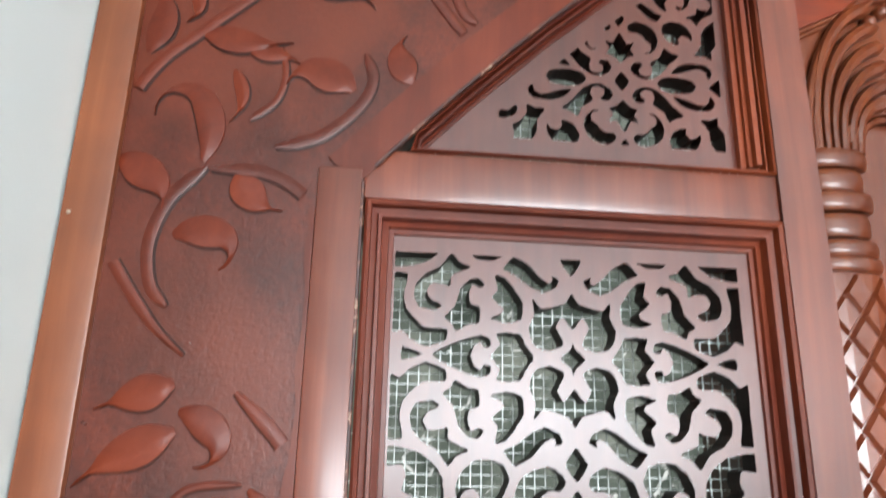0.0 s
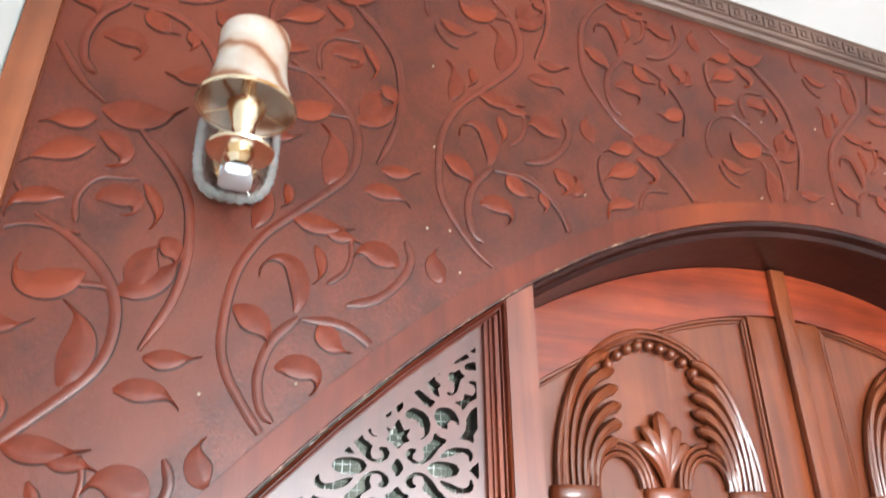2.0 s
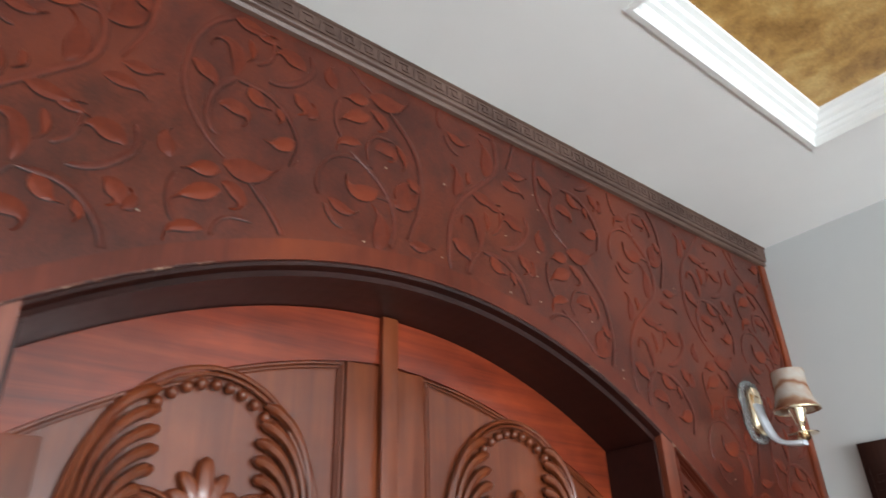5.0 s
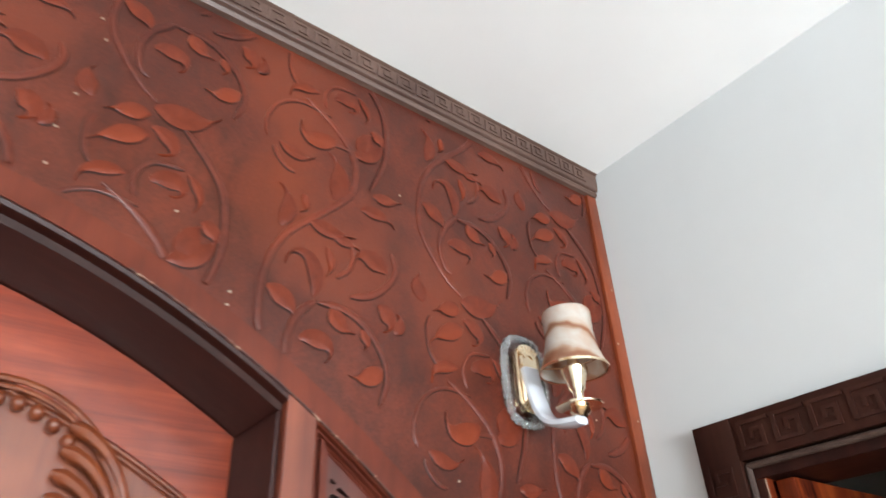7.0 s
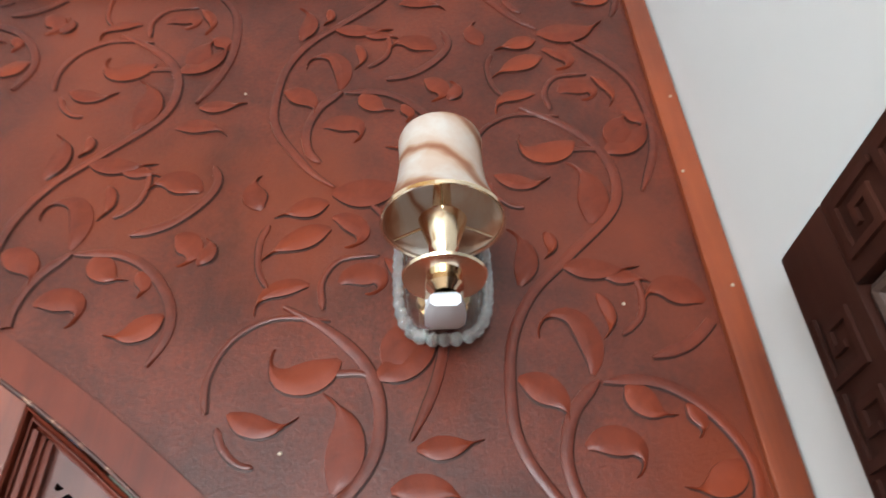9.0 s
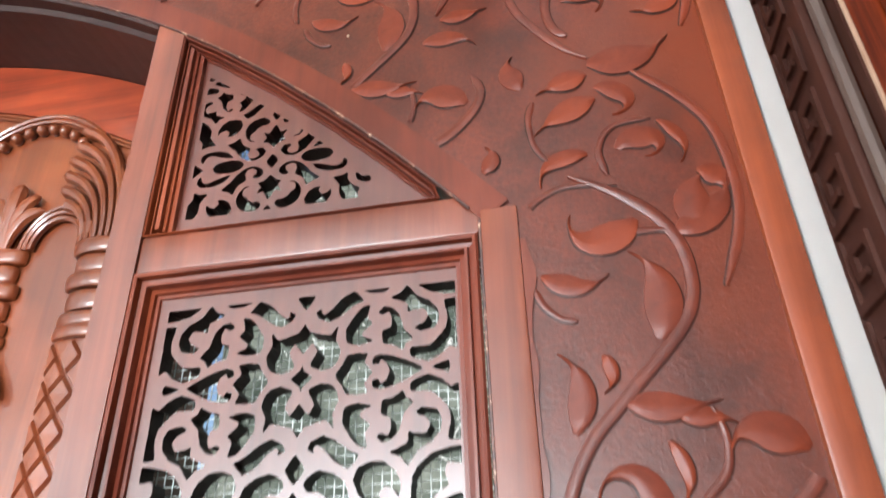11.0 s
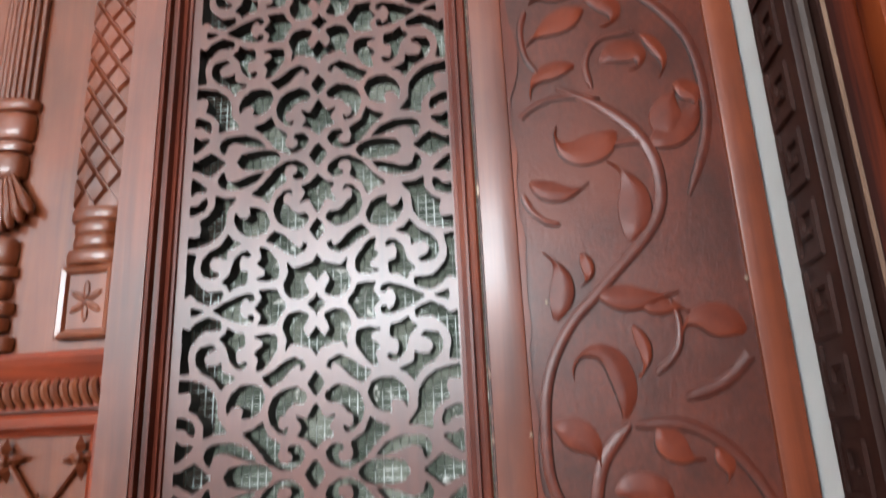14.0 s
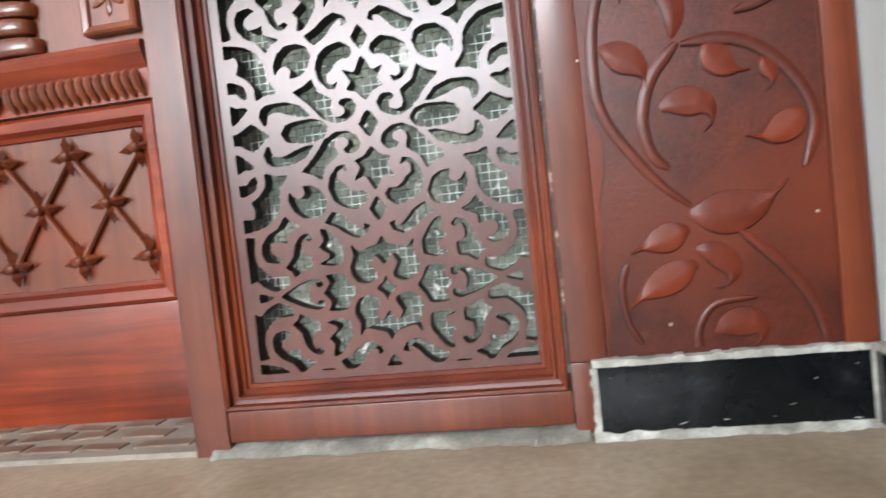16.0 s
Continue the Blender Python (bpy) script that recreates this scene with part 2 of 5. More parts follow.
def shade_material():
    m, nt, bs = mat_nodes("alabaster_shade")
    w = node(nt, "ShaderNodeTexWave", Scale=5.0, Distortion=5.0, Detail=3.0, Detail_Scale=1.6)
    nt.links.new(coords(nt, (1, 1, 1), (0.5, 0.9, 0.3)), w.inputs["Vector"])
    c = ramp(nt, w.outputs["Fac"], [(0.0, (0.38, 0.19, 0.12)), (0.1, (0.52, 0.35, 0.25)), (0.26, (0.62, 0.53, 0.45)), (0.7, (0.68, 0.64, 0.59))])
    n = node(nt, "ShaderNodeTexNoise", Scale=17.0, Detail=5.0, Roughness=0.6)
    nt.links.new(coords(nt), n.inputs["Vector"])
    c = mix(nt, 0.85, c, ramp(nt, n.outputs["Fac"], [(0.42, (1.0, 1.0, 1.0)), (0.62, (0.92, 0.76, 0.66))]), "MULTIPLY")
    nt.links.new(c, bs.inputs["Base Color"])
    bs.inputs["Roughness"].default_value = 0.25
    thin = nt.nodes.new("ShaderNodeBsdfTranslucent")
    nt.links.new(c, thin.inputs[0])
    both = nt.nodes.new("ShaderNodeMixShader")
    both.inputs[0].default_value = 0.48
    nt.links.new(bs.outputs[0], both.inputs[1])
    nt.links.new(thin.outputs[0], both.inputs[2])
    nt.links.new(both.outputs[0], nt.nodes["Material Output"].inputs[0])
    return m


M_SHADE = shade_material()


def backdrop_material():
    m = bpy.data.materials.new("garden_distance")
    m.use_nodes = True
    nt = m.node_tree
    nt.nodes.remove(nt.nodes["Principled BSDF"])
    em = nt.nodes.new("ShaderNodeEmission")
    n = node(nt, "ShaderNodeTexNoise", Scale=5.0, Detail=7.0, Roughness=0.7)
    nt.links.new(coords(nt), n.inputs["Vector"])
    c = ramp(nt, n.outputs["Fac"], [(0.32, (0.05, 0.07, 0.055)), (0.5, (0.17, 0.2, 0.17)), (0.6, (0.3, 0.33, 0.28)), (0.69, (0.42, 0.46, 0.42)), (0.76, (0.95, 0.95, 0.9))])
    # white glints painted into the glow
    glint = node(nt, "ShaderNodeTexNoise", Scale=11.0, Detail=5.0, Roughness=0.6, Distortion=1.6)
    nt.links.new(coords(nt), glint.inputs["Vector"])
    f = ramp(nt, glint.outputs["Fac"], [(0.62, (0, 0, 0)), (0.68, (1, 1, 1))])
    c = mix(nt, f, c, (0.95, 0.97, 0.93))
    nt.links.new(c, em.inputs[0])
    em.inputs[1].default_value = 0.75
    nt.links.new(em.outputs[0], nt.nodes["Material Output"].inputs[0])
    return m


M_GARDEN = backdrop_material()


# ---- mesh helpers ----
class Geo:
    """A growing list of points and faces."""

    def __init__(self):
        self.v, self.f = [], []

    def add(self, verts, faces):
        n = len(self.v)
        self.v += [tuple(p) for p in verts]
        self.f += [tuple(n + i for i in face) for face in faces]

    def box(self, x0, x1, y0, y1, z0, z1, c=0.0):
        """A box, its edges chamfered by c."""
        if c <= 0:
            vs = [(x, y, z) for x in (x0, x1) for y in (y0, y1) for z in (z0, z1)]
            self.add(vs, [(0, 1, 3, 2), (4, 6, 7, 5), (0, 4, 5, 1), (2, 3, 7, 6), (0, 2, 6, 4), (1, 5, 7, 3)])
            return
        bm = bmesh.new()
        bmesh.ops.create_cube(bm, size=1.0, matrix=Matrix.LocRotScale(((x0 + x1) / 2, (y0 + y1) / 2, (z0 + z1) / 2), None, (x1 - x0, y1 - y0, z1 - z0)))
        bmesh.ops.bevel(bm, geom=bm.edges[:], offset=c, segments=2, affect="EDGES", profile=0.6)
        self.from_bm(bm)

    def from_bm(self, bm):
        bm.verts.index_update()
        self.add([v.co[:] for v in bm.verts], [[v.index for v in f.verts] for f in bm.faces])
        bm.free()

    def tube(self, pts, radii, n=8, depth=1.0, closed_ends=True):
        """A round bar along points of the x-z plane; depth squeezes it towards the wall."""
        pts = [Vector(p) for p in pts]
        rings = []
        for i, p in enumerate(pts):
            d = (pts[min(i + 1, len(pts) - 1)] - pts[max(i - 1, 0)]).normalized()
            side = Vector((0, 1, 0)).cross(d)
            if side.length < 1e-6:
                side = Vector((1, 0, 0))
            side.normalize()
            up = d.cross(side)
            r = radii[i] if isinstance(radii, (list, tuple)) else radii
            rings.append([p + side * (r * math.cos(a)) + up * (r * depth * math.sin(a)) for a in (2 * math.pi * k / n for k in range(n))])
        verts = [q for ring in rings for q in ring]
        faces = [(i * n + k, i * n + (k + 1) % n, (i + 1) * n + (k + 1) % n, (i + 1) * n + k) for i in range(len(pts) - 1) for k in range(n)]
        if closed_ends:
            faces += [tuple(range(n))[::-1], tuple((len(pts) - 1) * n + k for k in range(n))]
        self.add(verts, faces)

    def ball(self, c, r, nu=10, nv=6, turn=0.0):
        """An ellipsoid; turn rotates it in the x-z plane."""
        ct, st = math.cos(turn), math.sin(turn)
        verts, faces = [], []
        for j in range(nv + 1):
            th = math.pi * j / nv
            for i in range(nu):
                ph = 2 * math.pi * i / nu
                x, y, z = r[0] * math.sin(th) * math.cos(ph), r[1] * math.sin(th) * math.sin(ph), r[2] * math.cos(th)
                verts.append((c[0] + x * ct - z * st, c[1] + y, c[2] + x * st + z * ct))
        for j in range(nv):
            for i in range(nu):
                faces.append((j * nu + i, j * nu + (i + 1) % nu, (j + 1) * nu + (i + 1) % nu, (j + 1) * nu + i))
        self.add(verts, faces)

    def lathe(self, cx, cy, profile, n=14, full=False, flat=1.0):
        """Turns (z, radius) pairs about an upright axis; half a turn faces the room."""
        span = 2 * math.pi if full else math.pi
        cols = n if full else n + 1
        verts = [(cx + r * math.cos(math.pi + span * k / n), cy + flat * r * math.sin(math.pi + span * k / n), z) for z, r in profile for k in range(cols)]
        faces = []
        for j in range(len(profile) - 1):
            for k in range(n):
                k2 = (k + 1) % cols
                faces.append((j * cols + k, j * cols + k2, (j + 1) * cols + k2, (j + 1) * cols + k))
        self.add(verts, faces)

    def prism(self, poly, y0, y1):
        """A flat board with the outline poly [(x, z)], from y0 (front) to y1."""
        n = len(poly)
        verts = [(x, y0, z) for x, z in poly] + [(x, y1, z) for x, z in poly]
        faces = [tuple(range(n)), tuple(range(2 * n - 1, n - 1, -1))]
        faces += [(i, i + n, (i + 1) % n + n, (i + 1) % n) for i in range(n)]
        self.add(verts, faces)

    def mould(self, poly, profile):
        """A mitred moulding along the closed outline poly; profile: (inset, y) pairs."""
        loops = [[(x, y, z) for x, z in inset_poly(poly, d)] for d, y in profile]
        n = len(poly)
        verts = [p for lp in loops for p in lp]
        faces = [(j * n + i, j * n + (i + 1) % n, (j + 1) * n + (i + 1) % n, (j + 1) * n + i) for j in range(len(loops) - 1) for i in range(n)]
        self.add(verts, faces)


def inset_poly(poly, d):
    """Moves each side of a convex, counter-clockwise outline inwards by d."""
    out, n = [], len(poly)
    for i in range(n):
        a, b, c = (Vector(poly[(i + k - 1) % n]) for k in range(3))
        u, w = (b - a).normalized(), (c - b).normalized()
        n1, n2 = Vector((-u.y, u.x)), Vector((-w.y, w.x))
        m = n1 + n2
        k = d * 2 / max(m.length_squared, 0.25)
        out.append((b.x + m.x * k, b.y + m.y * k))
    return out


def mesh_of(name, geo, material, smooth=False, fix=True):
    me = bpy.data.meshes.new(name)
    me.from_pydata(geo.v, [], geo.f)
    if fix:
        bm = bmesh.new()
        bm.from_mesh(me)
        bmesh.ops.recalc_face_normals(bm, faces=bm.faces[:])
        bm.to_mesh(me)
        bm.free()
    me.materials.append(material)
    if smooth:
        me.polygons.foreach_set("use_smooth", [True] * len(me.polygons))
        me.set_sharp_from_angle(angle=radians(42))
    me.update()
    return me


def part(name, geo, material, parent=None, label="", smooth=False, fix=True):
    """Links the geometry as one mesh object, under parent where one is given."""
    ob = new(name, mesh_of(name, geo, material, smooth, fix))
    if parent is not None:
        ob.parent = parent
    if label:
        tagged(ob, label)
    return ob


def thing(name, label, category, group="", kind="", at=(0, 0, 0)):
    ob = new(name)
    ob.location = at
    ob.empty_display_size = 0.05
    return tagged(ob, label, category, group, kind)


def arch_z(x):
    """Height of the arch over the door and the side lights."""
    return 2.49 - 0.394 * x * x - 0.0114 * x ** 4


def bezier(p0, p1, p2, p3, n=10):
    return [tuple((1 - t) ** 3 * a + 3 * (1 - t) ** 2 * t * b + 3 * (1 - t) * t * t * c + t ** 3 * d for a, b, c, d in zip(p0, p1, p2, p3)) for t in (i / n for i in range(n + 1))]


# ---- room shell ----
def room():
    g = Geo()
    g.box(X_L - 0.2, X_R + 2.4, Y_BACK - 0.2, 0.0, -0.1, 0.0)
    floor = part("floor", g, M_FLOOR)
    tagged(floor, "tan brown worn screed floor, slightly glossy", "floor", kind="structure")
    g = Geo()
    ys = [Y_BACK - 0.2, -1.45, -0.487, 0.25]
    xs = [X_L - 0.2, -1.15, -0.215, 0.239, 1.16, X_R + 0.2]
    for j in range(3):
        for i in range(5):
            if j == 1 and i in (1, 3):
                continue
            g.box(xs[i], xs[i + 1], ys[j], ys[j + 1], Z_CEIL, Z_CEIL + 0.12)
    for i in (1, 3):
        g.box(xs[i], xs[i + 1], ys[1], ys[2], Z_CEIL + 0.1, Z_CEIL + 0.12)
    tagged(part("ceiling", g, M_CEIL, fix=False), "plain white painted ceiling with recessed panels", "ceiling", kind="structure")
    # left wall; its unseen opening well behind the camera is added for the fill lamp
    g = Geo()
    w0, w1, s0, s1 = -3.5, -2.0, 1.05, 2.35
    for y0, y1, z0, z1 in ((Y_BACK, w0, 0, Z_CEIL), (w1, 0.25, 0, Z_CEIL), (w0, w1, 0, s0), (w0, w1, s1, Z_CEIL)):
        g.box(X_L - 0.16, X_L, y0, y1, z0, z1)
    tagged(part("wall_west", g, M_WALL), "white painted plaster wall", "wall", kind="structure")
    # unseen back wall with its window opening; the dull paint cuts its bounce
    g = Geo()
    x0, x1, z0, z1 = WIN
    for a, b, c, d in ((X_L, x0, 0, Z_CEIL), (x1, X_R, 0, Z_CEIL), (x0, x1, 0, z0), (x0, x1, z1, Z_CEIL)):
        g.box(a, b, Y_BACK - 0.16, Y_BACK, c, d)
    tagged(part("wall_south", g, M_DIMMED), "unseen plaster wall with a wide window, painted dull to cut bounce", "wall", kind="structure")
    # right wall with its doorway
    g = Geo()
    for y0, y1, z0, z1 in ((Y_BACK, -1.16, 0, Z_CEIL), (-0.24, 0.25, 0, Z_CEIL), (-1.16, -0.24, 2.2, Z_CEIL)):
        g.box(X_R, X_R + 0.16, y0, y1, z0, z1)
    tagged(part("wall_east", g, M_EAST), "grey-white painted plaster wall beside the carved panel", "wall", kind="structure")
    # dim room beyond the open side door, its dimness put into the paint
    g = Geo()
    xa, xb = X_R + 0.16, X_R + 2.2
    for box in ((xb, xb + 0.1, -3.0, 0.5, 0, Z_CEIL), (xa, xb, 0.0, 0.1, 0, Z_CEIL), (xa, xb, -3.0, -2.9, 0, Z_CEIL), (xa, xb, -3.0, 0.1, 2.75, 2.85)):
        g.box(*box)
    tagged(part("wall_side_room", g, M_DIMMED, fix=False), "wall of the next room, its dimness put into the paint", "wall", kind="structure")
    # wall mass behind the carved panel
    g = Geo()
    for x0, x1 in ((X_L, -1.32), (1.32, X_R)):
        g.box(x0, x1, 0.03, 0.25, 0.0, Z_CEIL)
    xs = [-1.32 + 2.64 * i / 40 for i in range(41)]
    for a, b in zip(xs, xs[1:]):
        za, zb = arch_z(a) + 0.004, arch_z(b) + 0.004
        g.add([(a, 0.03, za), (b, 0.03, zb), (b, 0.25, zb), (a, 0.25, za), (a, 0.03, Z_CEIL), (b, 0.03, Z_CEIL), (b, 0.25, Z_CEIL), (a, 0.25, Z_CEIL)],
              [(0, 1, 5, 4), (0, 3, 2, 1), (3, 7, 6, 2)])
    tagged(part("wall_north", g, M_DARK, fix=False), "masonry wall that carries the carved wooden panel", "wall", kind="structure")


room()


# ---- ceiling coffers ----
def coffer(x0, x1, y0, y1):
    th = thing("ceiling_coffer", "white stepped moulding round a recessed gilded wood-grain panel", "ceiling panel", "coffers on the ceiling", at=((x0 + x1) / 2, (y0 + y1) / 2, Z_CEIL))
    hx, hy = (x1 - x0) / 2, (y1 - y0) / 2
    g = Geo()
    poly = [(-hx, -hy), (hx, -hy), (hx, hy), (-hx, hy)]
    prof = [(-0.012, 0.0), (-0.012, -0.004), (0.004, -0.006), (0.004, 0.02), (0.014, 0.024), (0.016, 0.034), (0.028, 0.036), (0.032, 0.048), (0.046, 0.052), (0.05, 0.066), (0.066, 0.07), (0.07, 0.082)]
    loops = [[(x, z, y) for x, z in inset_poly(poly, d)] for d, y in prof]
    g.add([p for lp in loops for p in lp], [(j * 4 + i, j * 4 + (i + 1) % 4, (j + 1) * 4 + (i + 1) % 4, (j + 1) * 4 + i) for j in range(len(prof) - 1) for i in range(4)])
    part("moulding", g, M_MOULD, th, "white stepped plaster moulding")
    g = Geo()
    g.box(-hx + 0.06, hx - 0.06, -hy + 0.06, hy - 0.06, 0.078, 0.088)
    part("gilded_panel", g, M_GOLD_PANEL, th, "golden brown wood-grain panel")


coffer(0.239, 1.16, -1.45, -0.487)
coffer(-1.15, -0.215, -1.45, -0.487)


# ---- carved wall panel: board, borders, cornice ----
panel = thing("carved_wall_panel", "red-brown varnished wooden wall panel carved with vines and leaves", "wall panel")


def panel_board():
    g = Geo()
    xs = [X_L + 0.003, -1.314] + [-1.314 + 2.628 * i / 64 for i in range(65)] + [1.314, X_R - 0.003]
    for a, b in zip(xs, xs[1:]):
        if b - a < 1e-6:
            continue
        mid = (a + b) / 2
        if abs(mid) < 1.314:
            za, zb = arch_z(a), arch_z(b)
        else:
            za = zb = 0.1 if mid > 0 else 0.0
        g.add([(a, 0, za), (b, 0, zb), (b, 0, Z_CEIL - 0.001), (a, 0, Z_CEIL - 0.001), (a, 0.03, za), (b, 0.03, zb)], [(0, 1, 2, 3), (0, 4, 5, 1)])
    for x in (-1.314, 1.314):
        g.add([(x, 0, 0.0 if x < 0 else 0.1), (x, 0.03, 0.0 if x < 0 else 0.1), (x, 0.03, arch_z(x)), (x, 0, arch_z(x))], [(0, 1, 2, 3)])
    part("board", g, M_PANEL, panel, fix=False)


panel_board()


def strip(name, x0, x1, z0, z1, proud, material, label=""):
    g = Geo()
    g.box(x0, x1, -proud, 0.004, z0, z1, min(0.004, proud * 0.45))
    return part(name, g, material, panel, label, True)


strip("border", X_L + 0.003, X_L + 0.05, 0.0, 3.01, 0.010, M_PALE_BORDER, "pale orange-brown border strip")
strip("border", X_R - 0.042, X_R - 0.003, 0.1, 3.01, 0.010, M_ORANGE, "orange-brown border strip")


def arch_band():
    """Flat band that follows the arch, a little proud of the carving's ground."""
    g = Geo()
    n = 72
    xs = [-1.318 + 2.636 * i / n for i in range(n + 1)]
    up = []
    for x in xs:
        s = -2 * 0.394 * x - 4 * 0.0114 * x ** 3
        k = 0.045 / math.sqrt(1 + s * s)
        up.append((x - s * k, arch_z(x) + k))
    for i in range(n):
        a, b = xs[i], xs[i + 1]
        (ax, az), (bx, bz) = up[i], up[i + 1]
        za, zb = arch_z(a) + 0.001, arch_z(b) + 0.001
        g.add([(a, -0.005, za), (b, -0.005, zb), (bx, -0.005, bz), (ax, -0.005, az), (a, 0, za), (b, 0, zb), (bx, 0.0, bz), (ax, 0.0, az)], [(0, 1, 2, 3), (0, 4, 5, 1), (3, 2, 6, 7)])
    part("arch_band", g, M_BAND, panel, "smooth red-brown band along the arch", fix=False)


arch_band()
strip("post_band", 1.3135, 1.362, 0.1, 1.79, 0.006, M_FRAME)
def scalloped_edge(s, z0):
    """The post band's edge towards the carving, cut in lobes."""
    g = Geo()
    n = 120
    edge = []
    for i in range(n + 1):
        z = z0 + (1.74 - z0) * i / n
        lobe = max(0.0, math.sin(z * 19.0 + s)) ** 2 * (0.6 + 0.4 * math.sin(z * 7.3)) + 0.25 * max(0.0, math.sin(z * 53.0))
        edge.append((1.3625 + 0.004 + 0.016 * lobe, z))
    poly = [(1.3622, z0)] + edge + [(1.3622, 1.74)]
    g.prism([(s * x, z) for x, z in poly], -0.0045, 0.001)
    part("scalloped_edge", g, M_BAND, panel, "lobed edge of the carved ground")


scalloped_edge(1, 0.1)
scalloped_edge(-1, 0.0)
strip("post_foot", 1.3135, 1.3385, 0.006, 0.0995, 0.005, M_FRAME)
strip("post_band", -1.362, -1.3135, 0.0, 1.79, 0.006, M_FRAME)


def key_bars(g, origin, along, across, out, length, height, depth, pitch):
    """A running Greek key of raised bars."""
    o, a, c, p = (Vector(v) for v in (origin, along, across, out))
    t = height * 0.13

    def bar(u0, u1, w0, w1):
        q = [o + a * u + c * w + p * d for d in (0, depth) for u, w in ((u0, w0), (u1, w0), (u1, w1), (u0, w1))]
        g.add(q, [(4, 5, 6, 7), (0, 1, 5, 4), (1, 2, 6, 5), (2, 3, 7, 6), (3, 0, 4, 7)])

    for i in range(int(length / pitch)):
        u = i * pitch
        for u0, u1, w0, w1 in ((0.04, 0.16, 0.0, 1.0), (0.16, 0.78, 0.87, 1.0), (0.66, 0.78, 0.3, 0.87), (0.36, 0.66, 0.3, 0.43), (0.36, 0.46, 0.43, 0.68), (0.16, 0.96, 0.0, 0.13)):
            bar(u + u0 * pitch, u + u1 * pitch, w0 * height, w1 * height)


def cornice():
    th = thing("cornice", "grey-brown wooden cornice carved with a Greek key", "cornice", kind="structure")
    g = Geo()
    prof = [(0.0, 3.011), (-0.012, 3.013), (-0.017, 3.021), (-0.012, 3.029), (-0.02, 3.031), (-0.022, 3.035), (-0.024, 3.083), (-0.03, 3.086), (-0.03, 3.0895), (0.0, 3.0895)]
    x0, x1 = X_L + 0.003, X_R - 0.003
    n = len(prof)
    g.add([(x, y, z) for x in (x0, x1) for y, z in prof], [(i, i + 1, i + 1 + n, i + n) for i in range(n - 1)] + [tuple(range(n)), tuple(range(2 * n - 1, n - 1, -1))])
    part("moulding", g, M_GREY, th)
    g = Geo()
    key_bars(g, (x0 + 0.01, -0.0225, 3.041), (1, 0, 0), (0, -0.03, 1), (0, -1, 0), x1 - x0 - 0.03, 0.037, 0.004, 0.055)
    part("greek_key", g, M_GREY, th, "raised Greek key carving", fix=False)


cornice()


# ---- fretwork ----
# outlines of the cut-outs in one quarter of the fretwork's repeat (half width 0.2, half height 0.229)
CUTS_ROSE = [
    [(0.013, 0.0), (0.0, 0.017), (-0.013, 0.0), (0.0, -0.017)],
    [(0.128, -0.001), (0.12, 0.011), (0.104, 0.015), (0.083, 0.016), (0.066, 0.011), (0.059, 0.0), (0.065, -0.007), (0.123, -0.011)],
    [(0.152, 0.016), (0.157, 0.027), (0.154, 0.037), (0.144, 0.043), (0.119, 0.044), (0.097, 0.036), (0.083, 0.021), (0.096, 0.021), (0.113, 0.026), (0.123, 0.03), (0.134, 0.032), (0.144, 0.027), (0.147, 0.016)],
    [(0.102, 0.055), (0.085, 0.039), (0.067, 0.017), (0.049, 0.007), (0.033, 0.007), (0.019, 0.016), (0.015, 0.027), (0.023, 0.037), (0.035, 0.037), (0.039, 0.031), (0.032, 0.026), (0.032, 0.018), (0.04, 0.014), (0.049, 0.016), (0.052, 0.026), (0.049, 0.038), (0.056, 0.044), (0.067, 0.052), (0.075, 0.069), (0.087, 0.062)],
]
CUTS_MIDDLE = [
    [(0.038, 0.062), (0.042, 0.053), (0.053, 0.055), (0.064, 0.068), (0.067, 0.084), (0.061, 0.101), (0.047, 0.111), (0.029, 0.115), (0.016, 0.107), (0.013, 0.099), (0.019, 0.092), (0.029, 0.092), (0.039, 0.086), (0.044, 0.079), (0.052, 0.073), (0.052, 0.062), (0.045, 0.058)],
    [(-0.0, 0.033), (0.012, 0.044), (0.025, 0.049), (0.019, 0.06), (0.028, 0.076), (0.013, 0.072), (0.002, 0.09), (-0.014, 0.089), (-0.018, 0.035)],
    [(-0.001, 0.1), (0.011, 0.118), (-0.001, 0.135), (-0.012, 0.127), (-0.013, 0.101)],
    [(0.077, 0.13), (0.065, 0.117), (0.048, 0.126), (0.038, 0.137), (0.026, 0.145), (0.021, 0.14), (0.025, 0.136), (0.015, 0.14), (0.019, 0.149), (0.033, 0.155), (0.048, 0.149), (0.064, 0.137)],
]
CUTS_SIDE = [
    [(0.204, -0.01), (0.205, 0.009), (0.193, 0.008), (0.171, 0.019), (0.153, 0.006), (0.147, 0.001), (0.156, -0.009), (0.191, -0.005)],
    [(0.203, 0.025), (0.197, 0.021), (0.189, 0.026), (0.174, 0.04), (0.179, 0.044), (0.19, 0.044), (0.197, 0.048), (0.205, 0.041)],
    [(0.203, 0.066), (0.188, 0.065), (0.181, 0.058), (0.174, 0.055), (0.172, 0.063), (0.177, 0.074), (0.193, 0.081), (0.204, 0.079)],
    [(0.159, 0.052), (0.145, 0.057), (0.127, 0.059), (0.14, 0.078), (0.142, 0.1), (0.151, 0.115), (0.167, 0.127), (0.188, 0.132), (0.203, 0.132), (0.202, 0.115), (0.183, 0.115), (0.18, 0.102), (0.183, 0.091), (0.17, 0.082), (0.16, 0.068)],
]
